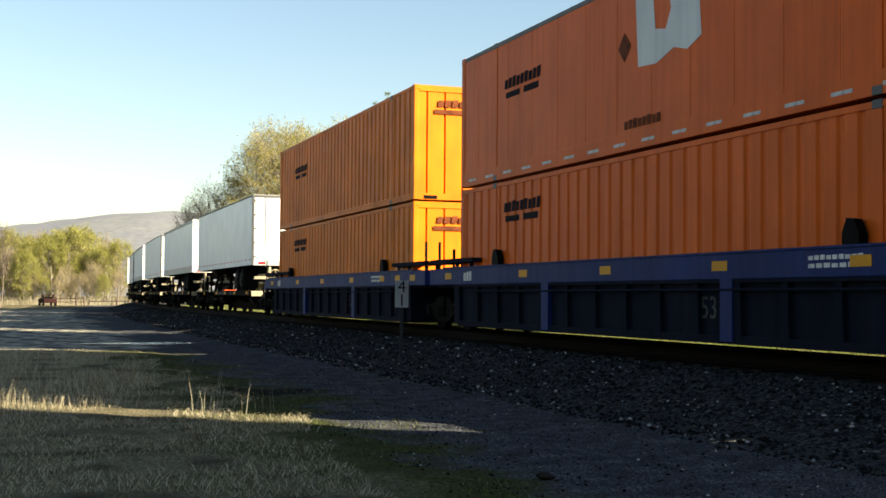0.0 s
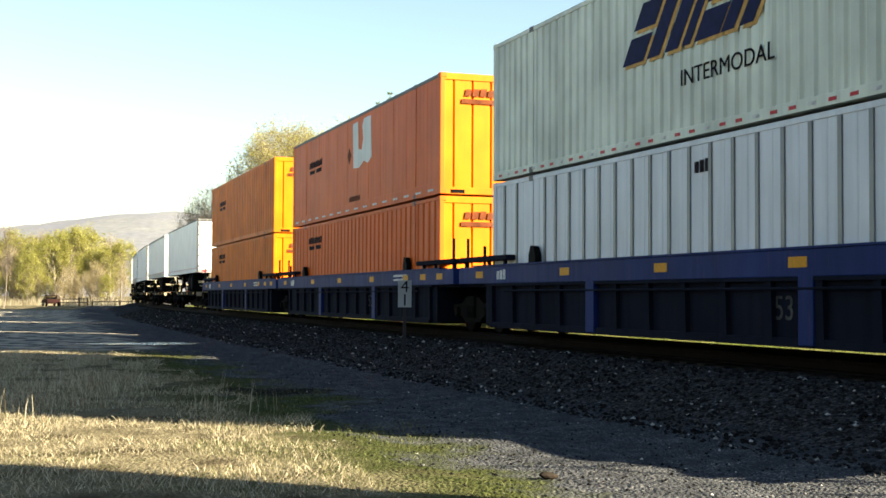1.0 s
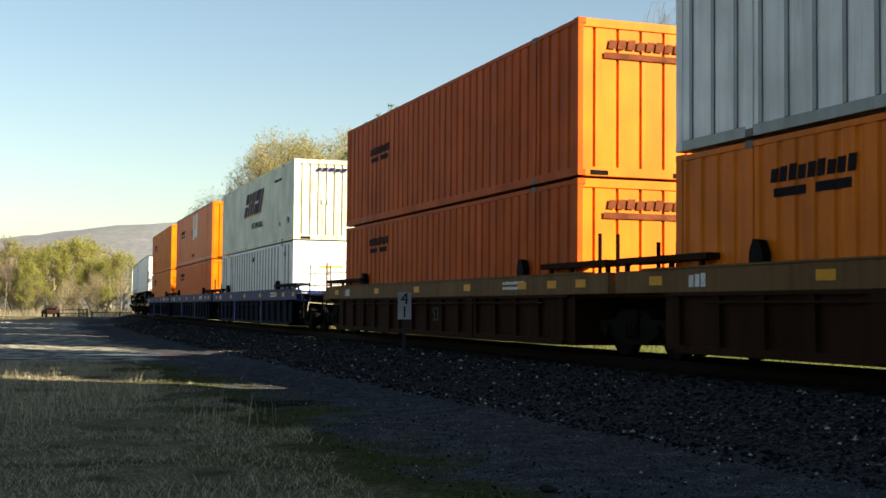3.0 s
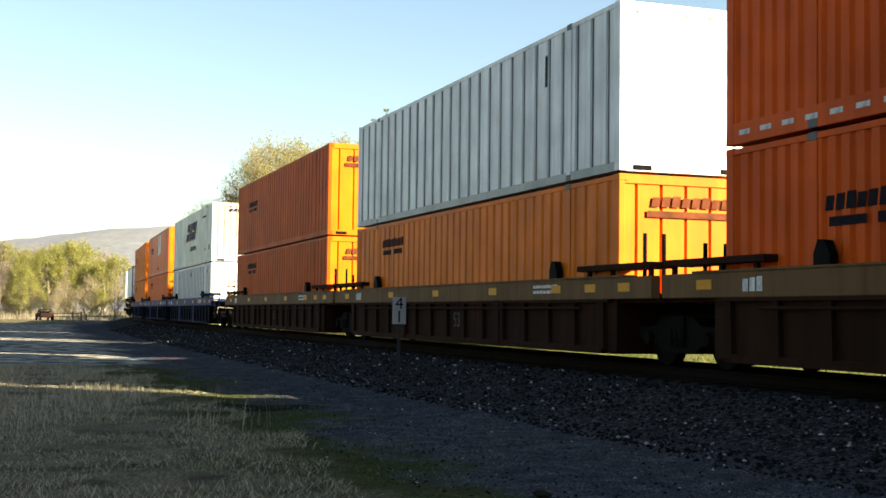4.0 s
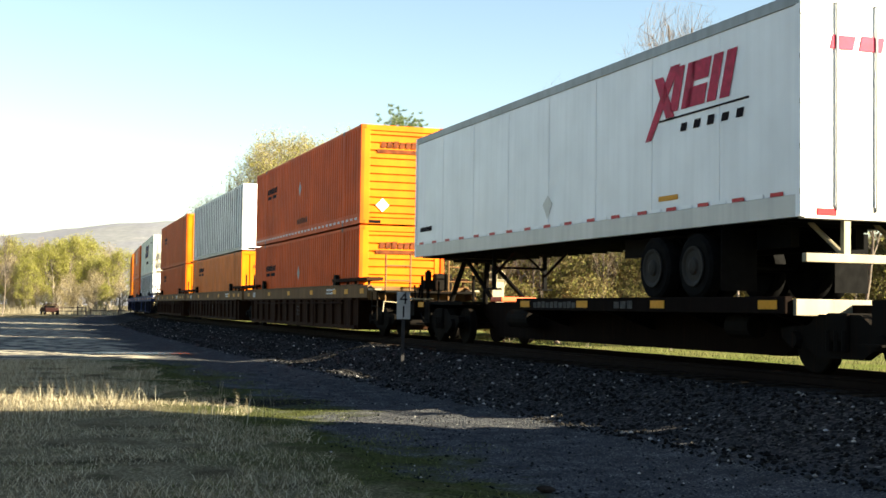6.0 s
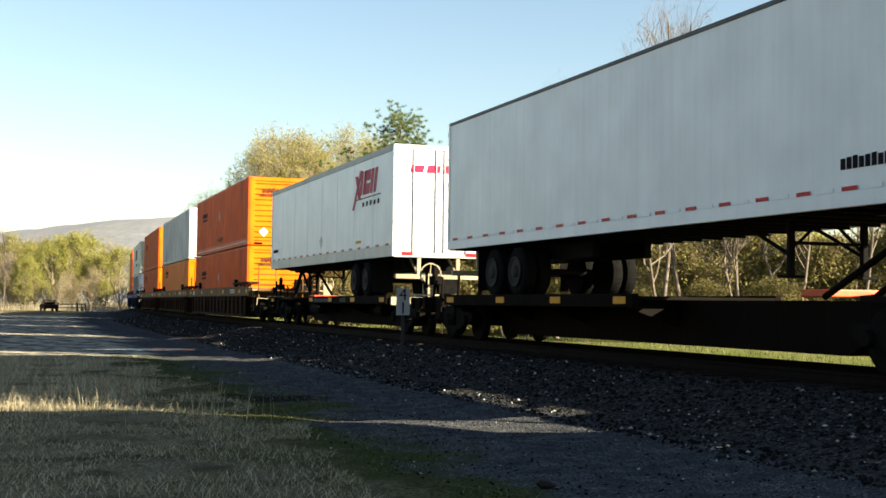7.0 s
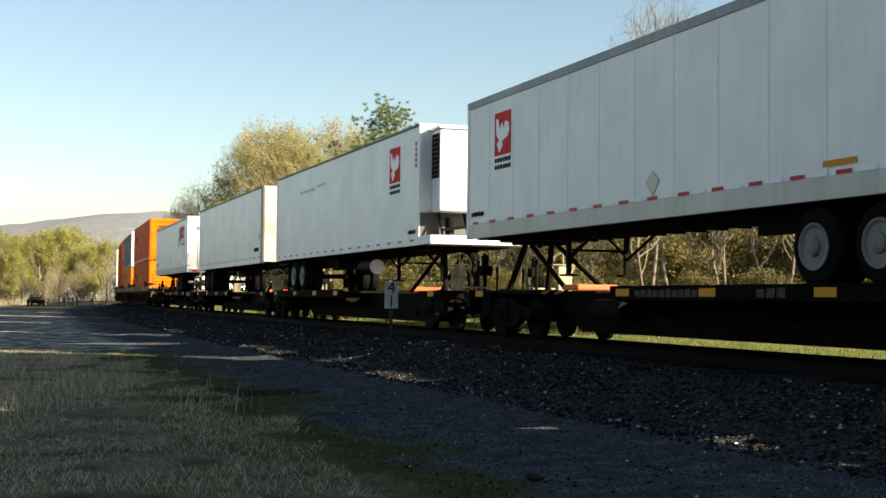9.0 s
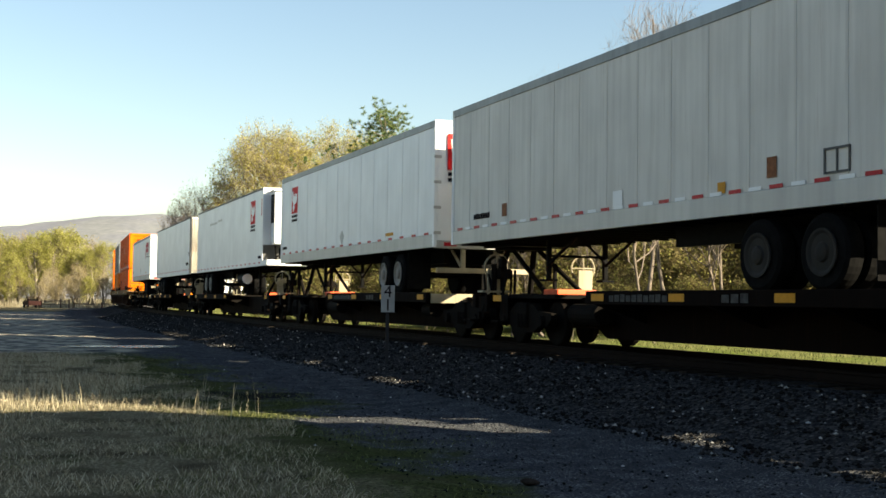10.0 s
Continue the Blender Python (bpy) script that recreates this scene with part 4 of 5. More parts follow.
def ground_material():
    m, n, l, b = material("ballast, gravel and grass")
    uv = n.new("ShaderNodeUVMap")
    uv.uv_map = "track"
    sep = n.new("ShaderNodeSeparateXYZ")
    l.new(uv.outputs[0], sep.inputs[0])
    tc = n.new("ShaderNodeTexCoord")

    def tex(scale, detail=5, kind="ShaderNodeTexNoise"):
        t = n.new(kind)
        t.inputs["Scale"].default_value = scale
        if kind == "ShaderNodeTexNoise":
            t.inputs["Detail"].default_value = detail
        l.new(tc.outputs["Object"], t.inputs["Vector"])
        return t

    def math_node(op, a, c):
        k = n.new("ShaderNodeMath")
        k.operation = op
        for i, v in enumerate((a, c)):
            if isinstance(v, (int, float)):
                k.inputs[i].default_value = v
            else:
                l.new(v, k.inputs[i])
        return k.outputs[0]

    def span(v, lo, hi):
        k = n.new("ShaderNodeMapRange")
        k.inputs["From Min"].default_value, k.inputs["From Max"].default_value = lo, hi
        l.new(v, k.inputs["Value"])
        return k.outputs[0]

    def mix(f, a, c):
        k = n.new("ShaderNodeMixRGB")
        l.new(f, k.inputs[0])
        for i, v in ((1, a), (2, c)):
            if isinstance(v, tuple):
                k.inputs[i].default_value = (*v, 1)
            else:
                l.new(v, k.inputs[i])
        return k.outputs[0]

    broad, mid, fine = tex(0.35), tex(2.2, 6), tex(30, 4)
    wob = math_node("MULTIPLY", math_node("SUBTRACT", broad.outputs[0], 0.5), 5.0)
    wob2 = math_node("MULTIPLY", math_node("SUBTRACT", mid.outputs[0], 0.5), 2.6)
    u, q = sep.outputs[0], sep.outputs[1]
    qq = math_node("ADD", math_node("ADD", q, wob), wob2)
    stones = tex(26, kind="ShaderNodeTexVoronoi")
    pebbles = tex(60, kind="ShaderNodeTexVoronoi")
    # ballast darkened, gravel darkened and blued: the train's shade put into their colours
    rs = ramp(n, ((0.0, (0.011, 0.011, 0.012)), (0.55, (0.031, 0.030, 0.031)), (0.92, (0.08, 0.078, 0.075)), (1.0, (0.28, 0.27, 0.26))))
    l.new(stones.outputs["Color"], rs.inputs[0])
    rg = ramp(n, ((0.0, (0.024, 0.026, 0.031)), (0.6, (0.056, 0.060, 0.067)), (1.0, (0.25, 0.245, 0.235))))
    l.new(pebbles.outputs["Color"], rg.inputs[0])
    gravel = mix(span(mid.outputs[0], 0.35, 0.75), rg.outputs[0], (0.031, 0.033, 0.036))
    rd = ramp(n, ((0.25, (0.042, 0.036, 0.022)), (0.5, (0.14, 0.12, 0.075)), (0.75, (0.30, 0.265, 0.175))))
    l.new(fine.outputs[0], rd.inputs[0])
    rgr = ramp(n, ((0.3, (0.020, 0.024, 0.010)), (0.7, (0.075, 0.085, 0.030))))
    l.new(fine.outputs[0], rgr.inputs[0])
    dry = mix(span(mid.outputs[0], 0.56, 0.72), rd.outputs[0], rgr.outputs[0])
    clumps = tex(1.4, 7)
    dry = mix(span(clumps.outputs[0], 0.46, 0.68), dry, (0.055, 0.045, 0.028))
    # gravel lane, then a green fringe, then dry grass (as far as the lot), all on the camera's side
    lawn = mix(span(qq, 7.6, 9.0), rgr.outputs[0], dry)
    lot = span(math_node("ADD", u, wob2), 35.0, 37.5)
    far = span(u, 128.0, 140.0)
    lawn = mix(lot, lawn, mix(span(clumps.outputs[0], 0.42, 0.56), gravel, (0.33, 0.305, 0.24)))
    lawn = mix(far, lawn, dry)
    near = mix(span(qq, 6.4, 7.4), gravel, lawn)
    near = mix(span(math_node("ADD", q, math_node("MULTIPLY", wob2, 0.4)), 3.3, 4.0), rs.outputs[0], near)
    # beyond the track: bright young grass
    back = mix(span(broad.outputs[0], 0.35, 0.7), (0.11, 0.15, 0.028), (0.24, 0.21, 0.10))
    back = mix(span(fine.outputs[0], 0.3, 0.75), back, rgr.outputs[0])
    out = mix(span(math_node("ADD", q, math_node("MULTIPLY", wob2, 0.5)), -3.9, -3.3), back, near)
    # damp mud in a hollow of the lane, with the hollow's shade painted in
    du = math_node("DIVIDE", math_node("SUBTRACT", u, 20.4), 0.9)
    dq = math_node("DIVIDE", math_node("SUBTRACT", math_node("ADD", q, math_node("MULTIPLY", wob2, 0.5)), 7.2), 1.3)
    shaded_mud = span(math_node("ADD", math_node("MULTIPLY", du, du), math_node("MULTIPLY", dq, dq)), 1.2, 0.5)
    out = mix(shaded_mud, out, (0.022, 0.020, 0.018))
    l.new(out, b.inputs["Base Color"])
    b.inputs["Roughness"].default_value = 1.0
    b.inputs["Specular IOR Level"].default_value = 0.0
    bump = n.new("ShaderNodeBump")
    bump.inputs["Strength"].default_value, bump.inputs["Distance"].default_value = 0.9, 0.03
    l.new(math_node("ADD", math_node("SUBTRACT", 1.0, stones.outputs["Distance"]), fine.outputs[0]), bump.inputs["Height"])
    l.new(bump.outputs[0], b.inputs["Normal"])
    return m


us = steps(((-900, -200, 70), (-200, -20, 10), (-20, 60, 0.4), (60, 120, 2), (120, 300, 10), (300, 900, 60), (900, 2400, 300)))
qs = steps(((-1800, -200, 200), (-200, -40, 16), (-40, -5, 1.5), (-5, 14, 0.35), (14, 40, 1.5), (40, 200, 16), (200, 1800, 200)))
bm = B()
uvl = bm.loops.layers.uv.new("track")
grid = [[bm.verts.new((*plan(u, q), ground_z(u, q))) for q in qs] for u in us]
for i in range(len(us) - 1):
    for jj in range(len(qs) - 1):
        f = bm.faces.new((grid[i][jj], grid[i][jj + 1], grid[i + 1][jj + 1], grid[i + 1][jj]))
        f.smooth = True
        for lp, (a, b) in zip(f.loops, ((i, jj), (i, jj + 1), (i + 1, jj + 1), (i + 1, jj))):
            lp[uvl].uv = (us[a], qs[b])
ground = tagged(part("ground", bm, ground_material()), "ballast, gravel lane and dry grass beside the railway", "ground", kind="structure")

# puddle in the hollow
m, n, l, b = material("still water")
b.inputs["Base Color"].default_value, b.inputs["Roughness"].default_value = (0.02, 0.02, 0.018, 1), 0.03
b.inputs["IOR"].default_value = 1.33
tw = n.new("ShaderNodeTexNoise")
tw.inputs["Scale"].default_value = 14
tco = n.new("ShaderNodeTexCoord")
l.new(tco.outputs["Object"], tw.inputs["Vector"])
bw = n.new("ShaderNodeBump")
bw.inputs["Strength"].default_value, bw.inputs["Distance"].default_value = 0.6, 0.03
l.new(tw.outputs[0], bw.inputs["Height"])
l.new(bw.outputs[0], b.inputs["Normal"])
WATER = m
bm = B()
ring = []
for i in range(48):
    a = 2 * math.pi * i / 48
    r = 1 + 0.22 * math.sin(3 * a + 1) + 0.12 * math.sin(7 * a)
    ring.append(bm.verts.new((*plan(POND[0] + 0.95 * r * math.sin(a), POND[1] + 1.75 * r * math.cos(a)), -0.02)))
bm.faces.new(ring)
tagged(part("puddle", bm, WATER), "shallow puddle of rainwater on the gravel lot", "puddle", kind="structure")

# ---- rails and ties ----
# rusty rails made almost black: shade under the train is part of the colour
RAILSTEEL = paint("rusty rail steel, shade in colour", (0.010, 0.007, 0.006), 0.7, 0.4, 0.3)
TIEWOOD = plain("tarred tie wood", (0.020, 0.016, 0.013), 0.9, 6, 0.4)
for name, q0 in (("rail", 0.755), ("rail", -0.755)):
    bm = B()
    prof = ((-0.07, 0.0), (-0.07, 0.02), (-0.012, 0.035), (-0.012, 0.125), (-0.035, 0.135), (-0.035, 0.165), (-0.025, 0.172), (0.025, 0.172), (0.035, 0.165), (0.035, 0.135), (0.012, 0.125), (0.012, 0.035), (0.07, 0.02), (0.07, 0.0))
    prev = None
    for u in steps(((-150, 260, 5), (260, 420, 20))):
        row = [bm.verts.new((*plan(u, q0 + d), RAIL - 0.172 + z)) for d, z in prof]
        if prev:
            for i in range(len(prof) - 1):
                bm.faces.new((prev[i], prev[i + 1], row[i + 1], row[i]))
        prev = row
    tagged(part(name, bm, RAILSTEEL), "rusty steel rail of the curving track", "rail", "rails", "structure")

# ---- milepost ----
sp = empty("milepost_sign", "white milepost sign with black figures on a dark steel post", "sign")
sx, sy = -0.88, 27.3
sp.matrix_basis = pose(sx, sy, 0.10, 0, 0, 6)
POST = paint("dark steel post", (0.04, 0.04, 0.042), 0.6, 0.3, 0.5)
bm = box(B(), -0.035, 0.035, 0.0, 0.012, -0.1, 1.80)
box(bm, -0.035, -0.022, 0.012, 0.04, -0.1, 1.80)
box(bm, 0.022, 0.035, 0.012, 0.04, -0.1, 1.80)
part("post", bm, POST, sp)
SIGNWHITE = paint("weathered sign white", (0.36, 0.37, 0.37), 0.5, 0.35, 0.15)
plt = part("sign_plate", box(B(), -0.145, 0.145, -0.02, -0.004, 1.22, 1.80, 0.006), SIGNWHITE, sp)
wording("figure", "4", 0.36, LETTER_DARK, plt, on_rear(0, -0.022, 1.655))
wording("figure", "1", 0.36, LETTER_DARK, plt, on_rear(0, -0.022, 1.365))
for z in (1.27, 1.75):
    part("bolt", rod(B(), (0, -0.028, z), (0, -0.018, z), 0.012, seg=8), POST, plt)

# ---- loose stone and grass: stuff ----
rng = np.random.default_rng(7)


def stuff(name, verts, faces, mats, label, category, index=None):
    me = bpy.data.meshes.new(name)
    me.from_pydata([tuple(v) for v in verts], [], faces)
    for mt in (mats if isinstance(mats, (list, tuple)) else [mats]):
        me.materials.append(mt)
    if index is not None:
        me.polygons.foreach_set("material_index", index)
    me.update()
    return tagged(new(name, me), label, category, kind="stuff")


def island_material(name, stops, rough=0.9, through_light=0.0, gloss=0.15):
    m, n, l, b = material(name)
    g = n.new("ShaderNodeNewGeometry")
    r = ramp(n, stops)
    l.new(g.outputs["Random Per Island"], r.inputs[0])
    l.new(r.outputs[0], b.inputs["Base Color"])
    b.inputs["Roughness"].default_value = rough
    b.inputs["Specular IOR Level"].default_value = gloss
    if through_light:
        t = n.new("ShaderNodeBsdfTranslucent")
        l.new(r.outputs[0], t.inputs[0])
        mx = n.new("ShaderNodeMixShader")
        mx.inputs[0].default_value = through_light
        l.new(b.outputs[0], mx.inputs[1])
        l.new(t.outputs[0], mx.inputs[2])
        l.new(mx.outputs[0], n["Material Output"].inputs[0])
    return m


# near black for stone: the shadow beside the train is in this colour
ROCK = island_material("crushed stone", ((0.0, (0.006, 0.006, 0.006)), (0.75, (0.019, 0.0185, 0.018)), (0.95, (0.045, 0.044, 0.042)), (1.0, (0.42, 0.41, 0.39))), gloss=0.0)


def stones(n, u0, u1, q0, q1, lo, hi, name, label):
    V, F = [], []
    base = np.array([(1, 0, 0), (0, 1, 0), (-1, 0, 0), (0, -1, 0), (0, 0, 1), (0, 0, -0.6)], float)
    tri = ((0, 1, 4), (1, 2, 4), (2, 3, 4), (3, 0, 4), (1, 0, 5), (2, 1, 5), (3, 2, 5), (0, 3, 5))
    for i in range(n):
        u, q = u0 + (u1 - u0) * rng.random() ** 1.7, rng.uniform(q0, q1)
        x, y = plan(u, q)
        s = lo + (hi - lo) * rng.random() ** 2.5
        a = rng.random() * 6.28
        p = base * rng.uniform(0.6, 1.15, (6, 3)) * s * np.array((1, 0.8, 0.65))
        c, d = math.cos(a), math.sin(a)
        z = ground_z(u, q) + s * 0.25
        k = len(V)
        V += [(x + c * w[0] - d * w[1], y + d * w[0] + c * w[1], z + w[2]) for w in p]
        F += [(k + t[0], k + t[1], k + t[2]) for t in tri]
    return stuff(name, V, F, ROCK, label, "stones")


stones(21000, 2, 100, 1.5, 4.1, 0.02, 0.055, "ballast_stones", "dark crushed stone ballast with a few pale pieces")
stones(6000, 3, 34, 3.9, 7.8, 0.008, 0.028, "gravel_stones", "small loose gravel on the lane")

DRY = island_material("dry grass", ((0.0, (0.13, 0.105, 0.062)), (0.5, (0.33, 0.285, 0.185)), (1.0, (0.62, 0.56, 0.41))), 0.8, 0.4)
GREEN = island_material("young grass", ((0.0, (0.035, 0.042, 0.015)), (0.6, (0.09, 0.105, 0.033)), (1.0, (0.20, 0.205, 0.075))), 0.8, 0.35)


def blades(n, u0, u1, q0, q1, lo, hi, wide, lean, patch=0.0, mask=None):
    V, F = [], []
    while n > 0:
        n -= 1
        u, q = rng.uniform(u0, u1), rng.uniform(q0, q1)
        x, y = plan(u, q)
        if y < 4.5 or abs(x / y) > 0.44:
            continue
        c = noise.noise((x * 0.6, y * 0.6, 9))
        if c < patch or (mask and not mask(u, q, c)):
            continue
        h = lo + (hi - lo) * rng.random() ** 1.6
        h *= 0.75 + 0.6 * max(0, noise.noise((x * 0.35, y * 0.35, 5)) + 0.3)
        z = ground_z(u, q) - 0.01
        a, b = rng.random() * 6.28, rng.random() * 6.28
        w = wide * rng.uniform(0.6, 1.3)
        dx, dy = math.cos(a) * w, math.sin(a) * w
        lx, ly = math.cos(b) * lean * h, math.sin(b) * lean * h
        k = len(V)
        V += [(x - dx, y - dy, z), (x + dx, y + dy, z), (x + lx * 0.35 + dx * 0.7, y + ly * 0.35 + dy * 0.7, z + h * 0.55), (x + lx * 0.35 - dx * 0.7, y + ly * 0.35 - dy * 0.7, z + h * 0.55), (x + lx, y + ly, z + h)]
        F += [(k, k + 1, k + 2, k + 3), (k + 3, k + 2, k + 4)]
    return V, F


def edge(u):
    """Where the lane ends and the grass begins."""
    return 6.5 + max(0.0, (16 - u)) * 0.13


stuff("dry_grass", *blades(150000, 6, 36, 6.6, 15, 0.02, 0.10, 0.0035, 1.0, -0.16, lambda u, q, c: q > edge(u) + 1.0 + c), DRY, "short dry tan grass in the shade of the train", "grass")
stuff("green_grass", *blades(60000, 5, 36, 5.8, 13, 0.02, 0.07, 0.0035, 0.9, -0.1, lambda u, q, c: edge(u) - 0.4 + c < q < edge(u) + 2.6 + 3 * c or c > 0.25), GREEN, "short green grass along the lane's edge", "grass")
stuff("tall_dry_grass", *blades(14000, 17.5, 34, 8.2, 15, 0.10, 0.30, 0.0035, 0.45, -0.05), DRY, "taller dry grass clumps", "grass")
stuff("dead_stalks", *blades(900, 16, 25, 7.6, 13.5, 0.22, 0.52, 0.004, 0.15, 0.08), DRY, "thin dead weed stalks standing in the grass", "weeds")
stuff("far_bank_grass", *blades(26000, 5, 60, -30, -3.6, 0.06, 0.22, 0.012, 0.6, -0.4), GREEN, "bright young grass beyond the track", "grass")

# ================= trees =================
BARK = plain("grey brown bark", (0.17, 0.145, 0.11), 0.9, 5, 0.35)
PALE_BARK = plain("pale bark", (0.20, 0.175, 0.14), 0.9, 5, 0.35)
TWIG_BARK = plain("brown grey twigs", (0.115, 0.094, 0.076), 0.9, 5, 0.35)
LEAF = island_material("spring leaves", ((0.0, (0.18, 0.18, 0.035)), (0.5, (0.29, 0.285, 0.07)), (1.0, (0.38, 0.355, 0.13))), 0.7, 0.6)
BUD = island_material("reddish buds and leaves", ((0.0, (0.19, 0.15, 0.075)), (0.6, (0.28, 0.23, 0.115)), (1.0, (0.37, 0.31, 0.17))), 0.7, 0.45)
OLIVE = island_material("olive spring leaves", ((0.0, (0.20, 0.185, 0.035)), (0.5, (0.32, 0.29, 0.07)), (1.0, (0.42, 0.375, 0.14))), 0.7, 0.6)
SHRUB = island_material("shrub leaves", ((0.0, (0.085, 0.066, 0.032)), (0.55, (0.15, 0.122, 0.05)), (1.0, (0.20, 0.205, 0.055))), 0.75, 0.4)
NEEDLE = island_material("pine needles", ((0.0, (0.025, 0.045, 0.015)), (0.6, (0.055, 0.085, 0.025)), (1.0, (0.12, 0.14, 0.05))), 0.7, 0.2)


def tube(V, F, pts, radii, seg):
    k0 = len(V)
    for i, (p, r) in enumerate(zip(pts, radii)):
        d = (pts[min(i + 1, len(pts) - 1)] - pts[max(i - 1, 0)]).normalized()
        e1 = d.cross(Vector((0.31, 0.17, 0.93)) if abs(d.z) < 0.8 else Vector((1, 0.1, 0))).normalized()
        e2 = d.cross(e1)
        for s in range(seg):
            a = 6.2832 * s / seg
            V.append(tuple(p + e1 * (r * math.cos(a)) + e2 * (r * math.sin(a))))
    for i in range(len(pts) - 1):
        for s in range(seg):
            a, b = k0 + i * seg + s, k0 + i * seg + (s + 1) % seg
            F.append((a, b, b + seg, a + seg))


def grow(seed, height, wide, base, limbs, subs, twigs, leaf_n, leaf_size, scatter, girth=0.015, top=0.78, ragged=0.24):
    """A tree whose limbs, boughs and twigs fill an uneven dome; small leaves hang about the twigs.
    wide: the crown's half width, base: where it begins, both as shares of the height."""
    rnd = random.Random(seed)
    V, F, LV, LF, ends = [], [], [], [], []
    mid, up, out = Vector((0, 0, height * (base + 1) / 2)), height * (1 - base) / 2, height * wide

    def shell(d, f):
        f *= 1 + ragged * noise.noise(d * 1.7 + Vector((seed * 3.1, 0, 0))) + ragged * 0.6 * noise.noise(d * 4.1 + Vector((0, seed * 2.3, 0)))
        return mid + Vector((d.x * out, d.y * out, d.z * up)) * f

    def bent(p, q, r0, r1, n, seg, sag):
        side = Vector((rnd.gauss(0, 1), rnd.gauss(0, 1), rnd.gauss(0, 0.5) - sag)) * ((q - p).length * 0.10)
        pts = [p.lerp(q, i / n) + side * math.sin(math.pi * i / n) for i in range(n + 1)]
        tube(V, F, pts, [r0 + (r1 - r0) * i / n for i in range(n + 1)], seg)
        return pts

    def near(d, k):
        return (d + Vector((rnd.gauss(0, k), rnd.gauss(0, k), rnd.gauss(0, k)))).normalized()

    r = height * girth
    trunk = bent(Vector((0, 0, -0.2)), Vector((rnd.gauss(0, 0.02) * height, rnd.gauss(0, 0.02) * height, height * top)), r, r * 0.3, 7, 7, 0)
    for i in range(limbs):
        f = i / limbs
        az = i * 2.4 + rnd.uniform(-0.4, 0.4)
        el = math.radians(-25 + 108 * f + rnd.uniform(-8, 8))
        d = Vector((math.cos(az) * math.cos(el), math.sin(az) * math.cos(el), math.sin(el)))
        t = base * 0.9 + (0.92 - base * 0.9) * f
        k = t * 7
        p = trunk[int(k)].lerp(trunk[min(7, int(k) + 1)], k - int(k))
        limb = bent(p, shell(d, 0.62), r * (0.5 - 0.25 * f), r * 0.16, 5, 5, 0.8)
        for j in range(subs):
            d2 = near(d, 0.33)
            bough = bent(limb[rnd.randrange(1, 6)], shell(d2, rnd.uniform(0.6, 0.92)), r * 0.14, r * 0.06, 3, 4, 0.3)
            for w in range(twigs):
                tip = shell(near(d2, 0.17), rnd.uniform(0.78, 1.0))
                ends.append(bent(bough[rnd.randrange(1, 4)], tip, r * 0.06, r * 0.022, 3, 3, 0))
    for i in range(leaf_n):
        tw = ends[rnd.randrange(len(ends))]
        k = rnd.choice((1, 2, 2, 3, 3, 3))
        q = tw[k - 1].lerp(tw[k], rnd.random()) + Vector((rnd.gauss(0, 1), rnd.gauss(0, 1), rnd.gauss(0, 0.8))) * scatter
        nrm = Vector((rnd.gauss(0, 1), rnd.gauss(0, 1), rnd.gauss(0, 1))).normalized()
        e1 = nrm.orthogonal().normalized()
        e2 = nrm.cross(e1)
        z = leaf_size * rnd.uniform(0.6, 1.4)
        k = len(LV)
        LV += [tuple(q - e1 * z), tuple(q + e2 * z * 0.6), tuple(q + e1 * z), tuple(q - e2 * z * 0.6)]
        LF.append((k, k + 1, k + 2, k + 3))
    return V, F, LV, LF


def mesh_part(name, V, F, mat, parent, smooth=False):
    me = bpy.data.meshes.new(name)
    me.from_pydata(V, [], F)
    me.materials.append(mat)
    if smooth:
        me.polygons.foreach_set("use_smooth", [True] * len(me.polygons))
    o = new(name, me)
    o.parent = parent
    return o


def tree(name, label, bark, leaf, group, *shape, **more):
    e = empty(name, label, "tree", group)
    V, F, LV, LF = grow(*shape, **more)
    mesh_part("trunk", V, F, bark, e, True)
    if LF:
        mesh_part("crown", LV, LF, leaf, e)
    return e


def set_at(t, x, y, size, turn):
    t.matrix_basis = pose(x, y, 0, 0, 0, turn) @ Matrix.Scale(size, 4)
    return t


def another(t, x, y, size, turn):
    keep = t.matrix_basis.copy()
    t.matrix_basis = Matrix.Identity(4)
    o = copy_thing(t, Matrix.Identity(4))
    o.matrix_basis = pose(x, y, 0, 0, 0, turn) @ Matrix.Scale(size, 4)
    t.matrix_basis = keep
    return o


rnd = random.Random(3)
G1, G2, G3 = "spring trees of the far wood", "bare trees behind the track", "bushes behind the track"
# the tall round tree beyond the curve and its neighbours
set_at(tree("broadleaf_tree", "tall spring tree with yellow-green young leaves", BARK, OLIVE, G1, 11, 16.7, 0.40, 0.14, 26, 10, 9, 52000, 0.06, 0.15, ragged=0.22, girth=0.019), -13.6, 112, 1.0, 0)
set_at(tree("broadleaf_tree", "spring tree with thin yellowish leaves and open twigs", PALE_BARK, OLIVE, G1, 12, 18.5, 0.35, 0.2, 20, 9, 8, 36000, 0.06, 0.17, ragged=0.22), -8.6, 119, 1.0, 60)
set_at(tree("broadleaf_tree", "nearly bare grey tree with a few buds", PALE_BARK, BUD, G1, 13, 12.6, 0.34, 0.12, 16, 8, 8, 3500, 0.055, 0.2), -19.6, 113, 1.0, 20)
set_at(tree("broadleaf_tree", "low grey tree with bare twigs", PALE_BARK, BUD, G1, 14, 10.6, 0.30, 0.1, 14, 7, 8, 1800, 0.055, 0.2), -22.6, 116, 1.0, 75)
leafy = [tree("broadleaf_tree", "yellow-green spring tree at the wood's edge", BARK, LEAF, G1, 21 + i, 11, 0.27, 0.06, 15, 6, 6, 8000, 0.095, 0.22) for i in range(3)]
